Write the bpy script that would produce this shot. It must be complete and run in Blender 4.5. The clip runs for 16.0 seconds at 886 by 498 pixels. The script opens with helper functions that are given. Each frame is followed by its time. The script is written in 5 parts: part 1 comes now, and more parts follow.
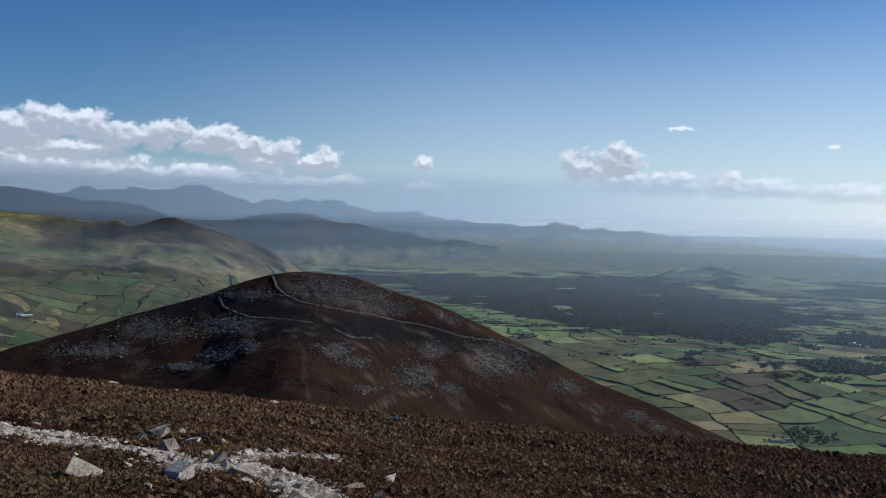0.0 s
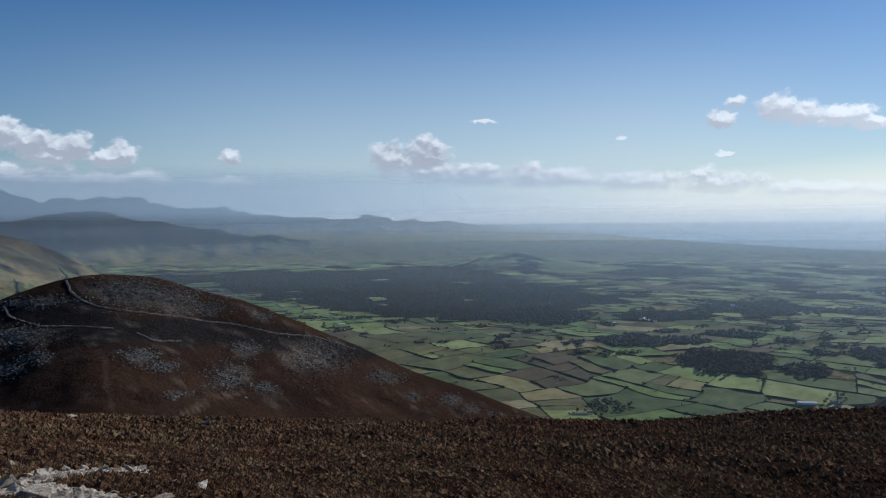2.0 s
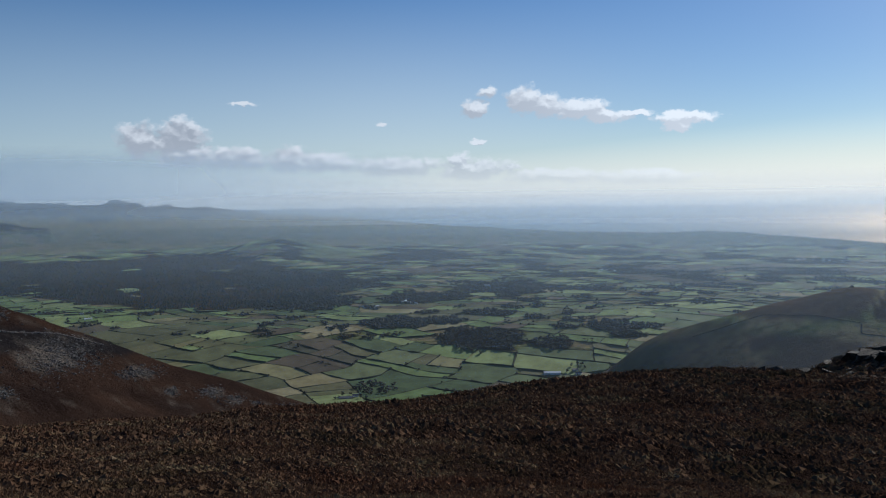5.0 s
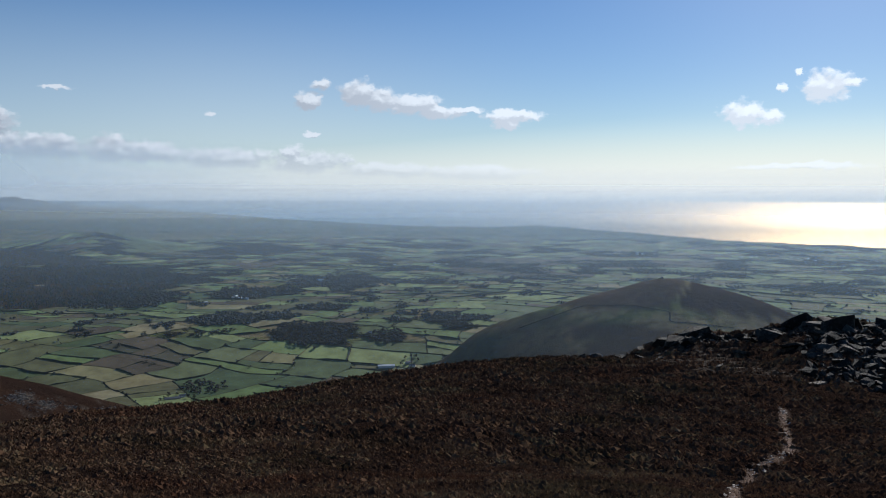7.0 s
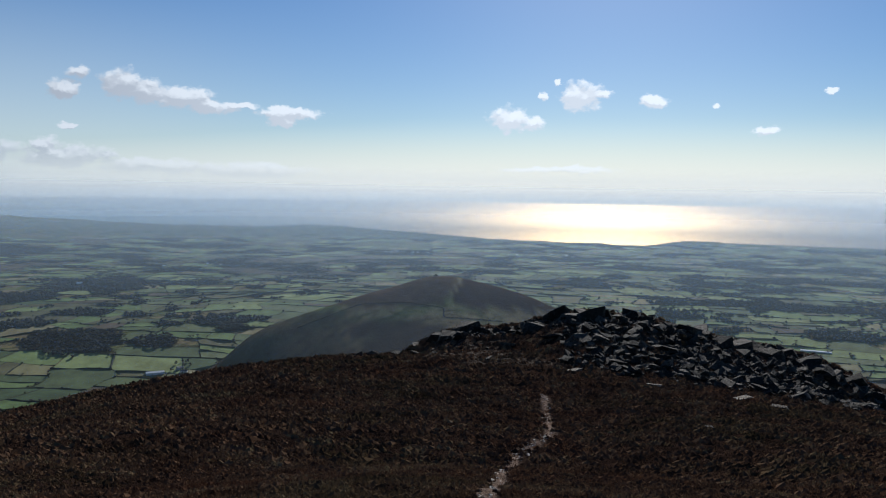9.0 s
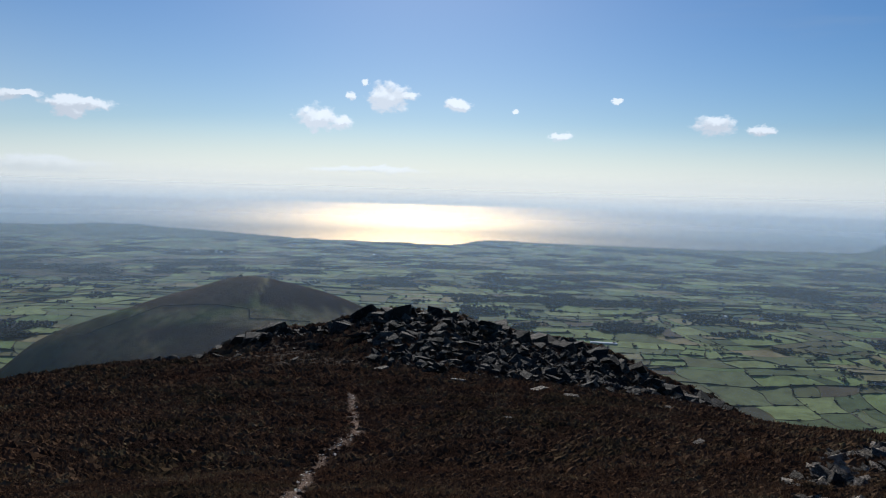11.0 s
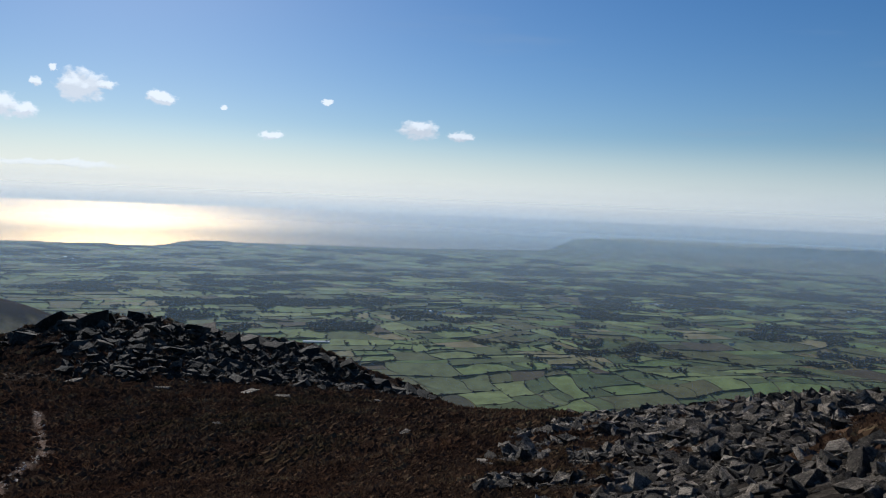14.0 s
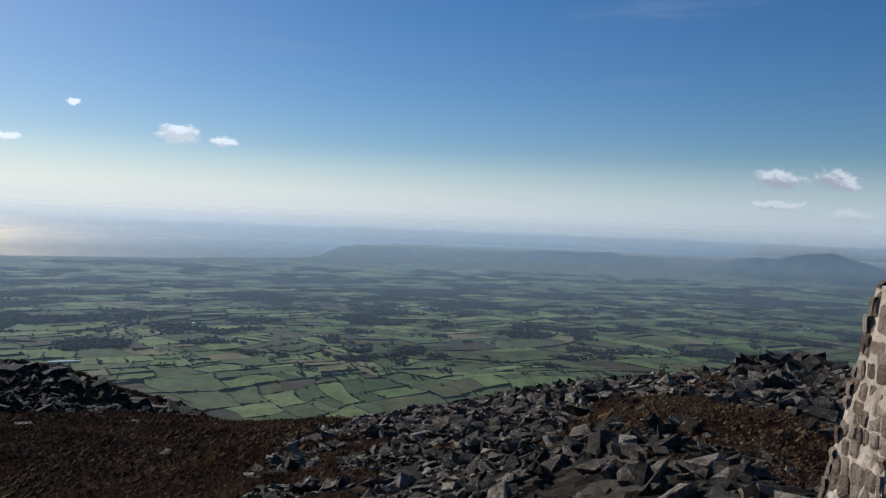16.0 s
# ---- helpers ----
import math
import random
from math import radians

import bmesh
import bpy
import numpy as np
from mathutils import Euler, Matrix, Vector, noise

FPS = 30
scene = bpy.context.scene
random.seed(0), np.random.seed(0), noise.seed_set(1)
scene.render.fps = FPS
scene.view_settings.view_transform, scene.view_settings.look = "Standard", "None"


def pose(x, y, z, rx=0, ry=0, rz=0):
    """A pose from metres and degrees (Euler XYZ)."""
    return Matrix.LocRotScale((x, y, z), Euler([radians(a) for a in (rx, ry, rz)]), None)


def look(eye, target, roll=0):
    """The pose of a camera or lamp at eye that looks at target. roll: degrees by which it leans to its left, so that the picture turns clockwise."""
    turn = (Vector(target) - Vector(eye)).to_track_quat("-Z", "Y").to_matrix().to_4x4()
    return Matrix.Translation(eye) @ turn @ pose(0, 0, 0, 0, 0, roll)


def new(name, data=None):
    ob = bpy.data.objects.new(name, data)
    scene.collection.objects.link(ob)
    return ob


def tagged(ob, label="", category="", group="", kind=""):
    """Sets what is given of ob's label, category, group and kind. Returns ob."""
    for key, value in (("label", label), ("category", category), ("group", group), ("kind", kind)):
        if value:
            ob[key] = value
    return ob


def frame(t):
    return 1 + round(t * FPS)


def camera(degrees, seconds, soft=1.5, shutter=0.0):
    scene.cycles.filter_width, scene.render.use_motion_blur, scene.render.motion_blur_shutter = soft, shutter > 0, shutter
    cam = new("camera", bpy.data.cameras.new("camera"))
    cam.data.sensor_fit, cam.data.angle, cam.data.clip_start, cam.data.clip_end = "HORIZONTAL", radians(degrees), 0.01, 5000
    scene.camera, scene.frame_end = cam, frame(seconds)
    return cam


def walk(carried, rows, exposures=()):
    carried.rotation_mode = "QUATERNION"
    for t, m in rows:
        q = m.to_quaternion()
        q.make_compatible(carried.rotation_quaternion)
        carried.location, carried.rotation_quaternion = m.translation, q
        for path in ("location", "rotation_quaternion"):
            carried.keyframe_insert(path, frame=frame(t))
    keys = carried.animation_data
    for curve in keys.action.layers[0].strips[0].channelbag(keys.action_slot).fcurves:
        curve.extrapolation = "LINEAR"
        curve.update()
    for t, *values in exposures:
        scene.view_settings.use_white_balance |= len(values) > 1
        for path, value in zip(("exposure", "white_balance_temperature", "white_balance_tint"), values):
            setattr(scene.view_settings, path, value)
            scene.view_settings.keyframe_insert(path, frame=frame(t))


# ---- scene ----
import functools

# The camera is held at arm's length by someone who turns on the spot on the summit.
cam = camera(56.89, 16.0, soft=1.05)
EYE, ARM = 1.65, 0.40
ROWS = [  # seconds, yaw, pitch, roll
    (0.0, -0.00, -1.99, 0.93),
    (0.5, -3.75, -1.98, 0.50),
    (1.0, -7.09, -2.15, 0.00),
    (1.5, -10.15, -2.33, -0.42),
    (2.0, -13.06, -2.46, -0.58),
    (2.5, -15.82, -2.63, -0.50),
    (3.0, -18.39, -2.73, -0.59),
    (3.5, -20.87, -2.85, -0.69),
    (4.0, -23.79, -3.14, -0.83),
    (6.5, -38.05, -4.04, 0.07),
    (7.0, -41.15, -4.12, 0.14),
    (7.5, -44.75, -4.17, 0.27),
    (8.0, -48.76, -4.22, 0.32),
    (8.5, -52.86, -4.17, 0.53),
    (9.0, -56.67, -4.05, 0.88),
    (9.5, -60.10, -4.02, 1.09),
    (12.0, -76.67, -3.64, 2.20),
    (12.5, -79.90, -3.60, 2.46),
    (13.0, -83.05, -3.53, 2.57),
    (13.5, -86.35, -3.39, 2.52),
    (14.0, -90.10, -3.11, 2.42),
    (14.5, -94.23, -2.80, 2.26),
    (15.0, -98.27, -2.55, 2.21),
    (15.5, -102.10, -2.26, 2.12),
    (16.0, -106.22, -1.99, 2.16),
]


def held(yaw, pitch, roll):
    a = radians(-yaw)
    return pose(ARM * math.sin(a), ARM * math.cos(a), EYE, 90 + pitch, 0, yaw) @ pose(0, 0, 0, 0, 0, roll)


EXPOSURES = [(0.0, 0.16, 5600, 9), (2.0, 0.02, 5600, 9), (3.0, 0.07, 5600, 9), (4.0, -0.06, 5600, 9), (6.5, -0.12, 5600, 9), (7.0, -0.07, 5600, 9), (7.5, -0.12, 5600, 9), (8.0, -0.24, 5600, 9), (9.0, -0.13, 5600, 9), (12.0, -0.15, 5600, 9), (16.0, -0.16, 5600, 9)]
walk(cam, [(t, held(a, b, c)) for t, a, b, c in ROWS], exposures=EXPOSURES)

# ---- sky, sun ----
SUN_AZ, SUN_EL = 68.0, 28.0
# cumulus over the mountains, over the bay and over the sea: bearing, height, half width and half height in degrees
BANK = [(-25.0, 3.0, 7.0, 1.2), (-17.0, 2.7, 6.0, 1.0), (-9.5, 2.4, 4.5, 0.6), (-27.9, 5.2, 2.4, 1.33), (-25.8, 5.9, 2.0, 1.22), (-23.8, 5.7, 2.4, 1.11), (-21.7, 5.2, 1.8, 1.11), (-24.9, 4.2, 4.4, 0.89),
    (-27.4, 3.3, 2.0, 1.0), (-24.4, 3.1, 2.7, 1.11), (-19.2, 5.3, 1.6, 1.11), (-17.8, 5.6, 1.1, 0.89), (-16.4, 5.0, 1.8, 1.0),
    (-15.2, 5.3, 1.3, 1.0), (-13.5, 4.7, 2.0, 1.0), (-11.4, 4.5, 1.8, 1.0), (-12.7, 3.9, 2.0, 0.67), (-8.2, 4.1, 1.1, 0.89), (-9.0, 3.9, 1.6, 0.67),
    (-14.7, 2.5, 2.9, 0.67), (-17.2, 2.7, 1.3, 0.56), (-6.6, 2.5, 1.3, 0.78), (-1.4, 3.9, 0.8, 0.62), (-1.5, 2.3, 1.8, 0.44)]
SHELF = [(9.4, 3.9, 1.5, 1.06), (11.9, 4.0, 1.8, 1.06), (12.2, 2.9, 2.1, 0.76), (15.4, 2.7, 2.7, 0.67), (19.0, 2.6, 1.8, 0.76),
    (21.7, 2.4, 2.4, 0.55), (25.9, 2.1, 3.6, 0.55), (31.9, 1.9, 3.3, 0.61), (30.7, 2.5, 0.8, 0.45), (37.7, 1.4, 4.5, 0.42), (43.2, 1.2, 4.5, 0.42)]
SHELF = [(bearing, rise, wide, 1.35 * tall) for bearing, rise, wide, tall in SHELF]
FLOCK = [(32.8, 7.2, 0.7, 0.42), (31.7, 6.0, 1.0, 0.73), (35.4, 6.6, 1.5, 0.97), (36.6, 6.2, 1.8, 0.85), (39.1, 5.9, 2.1, 0.79),
    (40.8, 5.4, 1.8, 0.55), (42.9, 5.5, 1.2, 0.24), (45.8, 5.1, 2.3, 0.48), (45.6, 4.7, 1.1, 0.61), (32.1, 3.8, 0.7, 0.21), (15.9, 6.4, 1.2, 0.21),
    (25.3, 5.0, 0.5, 0.18)]
SCATTERED = [(61.2, 4.9, 1.5, 0.87), (62.8, 4.7, 0.8, 0.48), (66.1, 6.5, 1.6, 1.11), (67.3, 6.7, 0.9, 0.4), (70.8, 6.2, 1.1, 0.48),
    (63.4, 6.6, 0.4, 0.32), (64.5, 7.5, 0.2, 0.24), (74.9, 5.8, 0.3, 0.24), (78.0, 4.2, 0.8, 0.28), (81.8, 6.6, 0.4, 0.24), (88.0, 5.1, 1.3, 0.71),
    (91.0, 4.7, 0.9, 0.36), (64.5, 1.6, 4.8, 0.24), (128.5, 3.4, 1.8, 0.71), (131.7, 3.4, 1.5, 0.67), (128.5, 1.8, 1.7, 0.32),
    (132.7, 1.2, 1.4, 0.48)]


def cloudy_sky():
    world = bpy.data.worlds.new("sky")
    scene.world = world
    world.use_nodes = True
    t = world.node_tree

    def op(kind, a, b=None, c=None, clamp=False):
        n = t.nodes.new("ShaderNodeMath")
        n.operation, n.use_clamp = kind, clamp
        for s, v in zip(n.inputs, (a, b, c)):
            if isinstance(v, (int, float)):
                s.default_value = v
            elif v is not None:
                t.links.new(v, s)
        return n.outputs[0]

    def vec(kind, a, b=None, c=None, out=0):
        n = t.nodes.new("ShaderNodeVectorMath")
        n.operation = kind
        for s, v in zip(n.inputs, (a, b, c)):
            if isinstance(v, tuple):
                s.default_value = v
            elif v is not None:
                t.links.new(v, s)
        return n.outputs[out]

    def smooth(v, lo, hi):
        n = t.nodes.new("ShaderNodeMapRange")
        n.interpolation_type = "SMOOTHSTEP"
        t.links.new(v, n.inputs[0])
        n.inputs[1].default_value, n.inputs[2].default_value = lo, hi
        return n.outputs[0]

    def colour(fac, a, b):
        n = t.nodes.new("ShaderNodeMix")
        n.data_type = "RGBA"
        for s, v in ((n.inputs[0], fac), (n.inputs[6], a), (n.inputs[7], b)):
            if isinstance(v, tuple):
                s.default_value = (*v, 1)
            else:
                t.links.new(v, s)
        return n.outputs[2]

    sky = t.nodes.new("ShaderNodeTexSky")
    sky.sky_type, sky.sun_disc = "NISHITA", False
    sky.sun_elevation, sky.sun_rotation = radians(SUN_EL), radians(SUN_AZ)
    sky.altitude, sky.air_density, sky.dust_density, sky.ozone_density = 500, 1.0, 0.35, 3.0
    xyz = t.nodes.new("ShaderNodeSeparateXYZ")
    t.links.new(t.nodes.new("ShaderNodeTexCoord").outputs["Generated"], xyz.inputs[0])
    az = op("MULTIPLY", op("ARCTAN2", xyz.outputs[0], xyz.outputs[1]), 57.2958)
    el = op("MULTIPLY", op("ARCSINE", xyz.outputs[2]), 57.2958)
    p = t.nodes.new("ShaderNodeCombineXYZ")
    t.links.new(az, p.inputs[0])
    t.links.new(el, p.inputs[1])
    p = p.outputs[0]

    def noise_at(scale, detail, out):
        n = t.nodes.new("ShaderNodeTexNoise")
        n.inputs["Scale"].default_value, n.inputs["Detail"].default_value, n.inputs["Roughness"].default_value = scale, detail, 0.6
        t.links.new(vec("MULTIPLY", p, (1.0, 1.4, 1.0)), n.inputs["Vector"])
        return n.outputs[out]

    warp = vec("MULTIPLY", vec("SUBTRACT", noise_at(0.9, 4, "Color"), (0.5, 0.5, 0.5)), (1.1, 0.8, 0.0))
    ruffle = vec("MULTIPLY", vec("SUBTRACT", noise_at(3.2, 4, "Color"), (0.5, 0.5, 0.5)), (0.3, 0.26, 0.0))
    q = vec("ADD", vec("ADD", p, warp), ruffle)
    sunward = (0.12, 0.36, 0.0)
    lit = vec("ADD", q, sunward)

    def heap(puffs, q):
        least = None
        for a, e, ra, re in puffs:
            r = vec("LENGTH", vec("MULTIPLY_ADD", q, (1 / ra, 1 / re, 0.0), (-a / ra, -e / re, 0.0)), out=1)
            least = r if least is None else op("SMOOTH_MIN", least, r, 0.12)
        return least

    def billows(q, scale):
        n = t.nodes.new("ShaderNodeTexVoronoi")
        n.feature = "SMOOTH_F1"
        n.inputs["Scale"].default_value, n.inputs["Smoothness"].default_value = scale, 0.35
        t.links.new(vec("MULTIPLY", q, (1.0, 1.35, 1.0)), n.inputs["Vector"])
        return n.outputs["Distance"]

    fine = noise_at(2.4, 6, "Fac")
    ragged = op("MULTIPLY", op("SUBTRACT", fine, 0.5), 0.6)

    def mass(at):
        least = op("MINIMUM", op("MINIMUM", heap(BANK, at), heap(SHELF, at)), op("MINIMUM", heap(FLOCK, at), heap(SCATTERED, at)))
        puffy = op("ADD", op("MULTIPLY", op("SUBTRACT", billows(at, 0.85), 0.45), 0.55), op("MULTIPLY", op("SUBTRACT", billows(at, 2.1), 0.45), 0.3))
        return op("ADD", least, puffy), least

    body, core = mass(q)
    over, _ = mass(lit)
    cover = smooth(op("ADD", body, ragged), 1.18, 0.66)
    # the sunward side of each billow is white, its underside and heart are grey
    slope = op("ADD", op("SUBTRACT", over, body), op("MULTIPLY", op("SUBTRACT", core, 0.62), 0.32))
    lightness = smooth(op("ADD", slope, op("MULTIPLY", ragged, 0.35)), -0.1, 0.54)
    toward = smooth(op("ABSOLUTE", op("SUBTRACT", az, 68.0)), 48.0, 8.0)
    white = colour(toward, (11.8, 11.7, 11.5), (16.0, 15.8, 15.2))
    grey = colour(toward, (6.2, 6.4, 6.8), (12.4, 12.4, 12.3))
    grey = colour(op("MULTIPLY", smooth(el, 4.2, 1.2), 0.45), grey, (9.4, 9.8, 10.1))
    cloud = colour(lightness, grey, white)
    # milky air low over the horizon, and a few streaks of high cloud
    broad = op("MULTIPLY", smooth(op("ABSOLUTE", op("SUBTRACT", az, 14.0)), 44.0, 8.0), smooth(el, 17.0, 1.0))
    low = op("MAXIMUM", op("MULTIPLY", smooth(el, 5.4, 0.0), 0.9), op("MULTIPLY", broad, 0.5))
    milk = colour(smooth(op("ABSOLUTE", op("SUBTRACT", az, SUN_AZ)), 75.0, 5.0), (9.2, 10.1, 10.3), (14.8, 14.3, 12.7))
    rich = t.nodes.new("ShaderNodeHueSaturation")
    rich.inputs["Hue"].default_value, rich.inputs["Saturation"].default_value = 0.504, 1.25
    t.links.new(sky.outputs[0], rich.inputs["Color"])
    air = colour(low, rich.outputs[0], milk)
    veiled = op("MULTIPLY", smooth(el, 0.9, -0.8), smooth(op("ABSOLUTE", op("SUBTRACT", az, SUN_AZ)), 8.0, 30.0))
    air = colour(op("MULTIPLY", veiled, 0.5), air, (8.6, 9.5, 10.1))
    streak = t.nodes.new("ShaderNodeTexNoise")
    streak.inputs["Scale"].default_value, streak.inputs["Detail"].default_value = 1.0, 5
    t.links.new(vec("MULTIPLY", p, (0.06, 0.45, 1.0)), streak.inputs["Vector"])
    wisp = op("MULTIPLY", smooth(streak.outputs["Fac"], 0.55, 0.8), op("MULTIPLY", smooth(az, 70.0, 110.0), 0.22))
    air = colour(wisp, air, (6.0, 6.6, 7.2))
    fade = op("MULTIPLY", cover, smooth(el, -0.5, 3.2))
    bg = t.nodes["Background"]
    bg.inputs["Strength"].default_value = 0.066
    t.links.new(colour(op("MULTIPLY", fade, 0.95), air, cloud), bg.inputs["Color"])


cloudy_sky()
sun = new("sun", bpy.data.lights.new("sun", "SUN"))
sun.data.energy, sun.data.angle, sun.data.color = 5.0, radians(0.53), (1.0, 0.90, 0.76)
a, e = radians(SUN_AZ), radians(SUN_EL)
sun.matrix_world = look((0, 0, 60), Vector((0, 0, 60)) - Vector((math.sin(a) * math.cos(e), math.cos(a) * math.cos(e), math.sin(e))))

# ---- materials ----
def material(name):
    m = bpy.data.materials.new(name)
    m.use_nodes = True
    t = m.node_tree
    return m, t, t.nodes["Principled BSDF"]


def node(t, kind, **values):
    n = t.nodes.new(kind)
    for key, value in values.items():
        n.inputs[key.replace("_", " ")].default_value = value
    return n


def ramp(t, fac, stops):
    r = t.nodes.new("ShaderNodeValToRGB")
    while len(r.color_ramp.elements) < len(stops):
        r.color_ramp.elements.new(0.5)
    for el, (p, c) in zip(r.color_ramp.elements, stops):
        el.position, el.color = p, (*c, 1)
    t.links.new(fac, r.inputs[0])
    return r.outputs[0]


def fbm(t, coord, scale, detail=5, rough=0.6):
    n = node(t, "ShaderNodeTexNoise", Scale=scale, Detail=detail, Roughness=rough)
    t.links.new(coord, n.inputs["Vector"])
    return n.outputs["Fac"]


def mix(t, fac, a, b):
    n = t.nodes.new("ShaderNodeMix")
    n.data_type = "RGBA"
    for sock, v in ((n.inputs[0], fac), (n.inputs[6], a), (n.inputs[7], b)):
        if isinstance(v, (float, int)):
            sock.default_value = v
        elif isinstance(v, tuple):
            sock.default_value = (*v, 1)
        else:
            t.links.new(v, sock)
    return n.outputs[2]


def math_node(t, op, a, b=0.0, clamp=False):
    n = t.nodes.new("ShaderNodeMath")
    n.operation, n.use_clamp = op, clamp
    for sock, v in zip(n.inputs, (a, b)):
        if isinstance(v, (float, int)):
            sock.default_value = v
        else:
            t.links.new(v, sock)
    return n.outputs[0]


def bump(t, height, strength, distance, bsdf):
    b = node(t, "ShaderNodeBump", Strength=strength, Distance=distance)
    t.links.new(height, b.inputs["Height"])
    t.links.new(b.outputs[0], bsdf.inputs["Normal"])


# ---- the lie of the land ----
# Distances up to 2 km are true; beyond that the way out is drawn in by a logarithm along each line of sight,
# and heights and widths with it, so that the far coast and the sea's horizon lie within five kilometres.
NEAR_TRUE, DRAWN_IN = 2000.0, 910.0


def drawn(d):
    d = np.asarray(d, float)
    return np.where(d < NEAR_TRUE, d, NEAR_TRUE + DRAWN_IN * np.log(np.maximum(d, NEAR_TRUE) / NEAR_TRUE))


def placed(x, y, z):
    """True metres from the eye's upright line to the scene's place."""
    d = np.maximum(np.hypot(x, y), 1e-6)
    k = drawn(d) / d
    return x * k, y * k, EYE + z * k


def hashed(i, j, seed):
    h = (i.astype(np.int64) * 374761393 + j.astype(np.int64) * 668265263 + seed * 974634777) & 0x7FFFFFFF
    h = ((h ^ (h >> 13)) * 1274126177) & 0x7FFFFFFF
    return ((h ^ (h >> 16)) & 0xFFFF) / 65535.0


def vnoise(x, y, seed=0):
    i, j = np.floor(x), np.floor(y)
    u, v = x - i, y - j
    u, v = u * u * (3 - 2 * u), v * v * (3 - 2 * v)
    i, j = i.astype(np.int64), j.astype(np.int64)
    a, b = hashed(i, j, seed), hashed(i + 1, j, seed)
    c, d = hashed(i, j + 1, seed), hashed(i + 1, j + 1, seed)
    return (a * (1 - u) + b * u) * (1 - v) + (c * (1 - u) + d * u) * v - 0.5


def rough(x, y, size, octaves=4, seed=0):
    total, amp = 0.0, 1.0
    for k in range(octaves):
        total = total + amp * vnoise(x / size, y / size, seed + k)
        size, amp = size / 2.03, amp * 0.5
    return total


def step(a, b, x):
    u = np.clip((x - a) / (b - a), 0, 1)
    return u * u * (3 - 2 * u)


def tan_deg(e):
    return np.tan(np.radians(e))


# The camera's own hill: bearing, then where the slope passes -19 degrees, a middle place, and its brow.
BROW = np.array([
    (-28, 10, 20, -14.6, 55, -9.1), (-15, 11, 26, -14.7, 62, -11.9), (-3, 15, 30, -15.9, 60, -13.75),
    (11, 22, 38, -16.1, 75, -14.7), (25, 30, 48, -16.0, 85, -14.4), (40, 36, 55, -15.0, 95, -12.3), (50, 40, 62, -14.5, 100, -11.2),
    (62, 44, 66, -14.6, 100, -11.0), (72, 42, 66, -14.2, 95, -11.6), (82, 36, 60, -14.6, 92, -12.6), (90, 28, 50, -15.2, 80, -13.6),
    (97, 24, 42, -15.4, 62, -14.2), (104, 20, 32, -15.2, 46, -13.4), (112, 13, 26, -14.2, 45, -11.6), (119, 9.5, 14, -14.2, 45, -10.2),
    (130, 7.5, 12, -14.6, 38, -8.7)], float)
OUTCROP = np.array([(54, -11.6), (56.6, -10.2), (58.2, -9.7), (61.6, -9.6), (64.7, -8.7), (67.2, -8.3), (70.3, -8.4), (72.9, -9.0), (76.6, -9.9),
                    (81.4, -10.4), (83.4, -11.2), (85.6, -12.1), (89.1, -13.2), (92, -14.6)], float)
OUTCROP_D = 112.0
FORT = np.array([(-60, -14), (-34, -10.5), (-27.9, -8.61), (-22.3, -7.09), (-17.4, -5.72), (-11.9, -3.95), (-9.6, -3.68), (-6.4, -4.05), (-3.3, -5.25),
                 (-0.1, -6.1), (3.5, -7.8), (6.7, -9.26), (10.6, -11.2), (14.5, -12.5), (20.0, -14.55), (26, -17.0), (34, -22)], float)
FORT_D = 1060.0
ROUND = np.array([(36, -15), (41, -12.05), (43.6, -9.87), (47.9, -8.39), (51.4, -7.22), (54.2, -6.33), (56.2, -5.83), (58.5, -6.23), (62.1, -7.06),
                  (66, -8.6), (72, -11.5), (78, -14)], float)
ROUND_D = 2000.0
LEFT = np.array([(-60, 0.6), (-28.5, 0.2), (-25.3, -0.2), (-23.2, -0.42), (-22.3, -0.4), (-21.7, -0.2), (-21.0, -0.6), (-20.2, -0.55), (-18.9, -0.12), (-18.2, -0.06), (-17.1, -0.5),
                 (-15.6, -0.95), (-13.8, -1.5), (-12.3, -2.1), (-10.8, -2.9), (-9, -4.2), (-6.5, -6.5), (-4, -9)], float)
RANGE_A = np.array([(-60, 1.9), (-28.5, 1.84), (-26.9, 1.66), (-25.4, 1.3), (-23.7, 1.0), (-20.3, 0.7), (-18.5, 0.1), (-15, -0.3), (-12.9, 0.15), (-11.5, 0.42), (-10.0, 0.4), (-8.6, 0.15), (-6.5, -0.2), (-3, -0.8), (4, -1.8)], float)
RANGE_B = np.array([(-60, 1.5), (-25.0, 1.45), (-23.3, 1.83), (-22.3, 1.6), (-21.1, 1.85), (-19.9, 1.65), (-18.6, 2.0), (-17.6, 2.2), (-16.0, 1.95), (-14.9, 1.6), (-13.2, 1.35), (-11.0, 1.2), (-8.1, 1.42), (-5.7, 0.9), (-2.6, 0.68), (0.6, 0.3),
                    (2.6, -0.17), (5.7, -0.33), (7.1, -0.15), (7.9, 0.3), (8.6, -0.07), (9.8, -0.28), (15.3, -0.68), (23.1, -1.43), (28, -2.2)], float)
CAPE = np.array([(97.6, -3.2), (98.4, -2.45), (100.5, -2.04), (102.5, -1.93), (104.5, -2.1), (110.8, -1.97), (113.3, -1.67), (115.5, -1.78), (117.8, -1.6),
                 (119.3, -1.99), (120.2, -1.72), (121.0, -2.03), (123, -2.4), (150, -2.4)], float)
MOUND = np.array([(122.5, -2.8), (126.2, -1.73), (127.4, -1.49), (128.3, -1.66), (129.9, -1.21), (131.7, -0.98), (133.2, -1.47), (134.7, -2.0), (138, -2.6), (150, -2.8)], float)
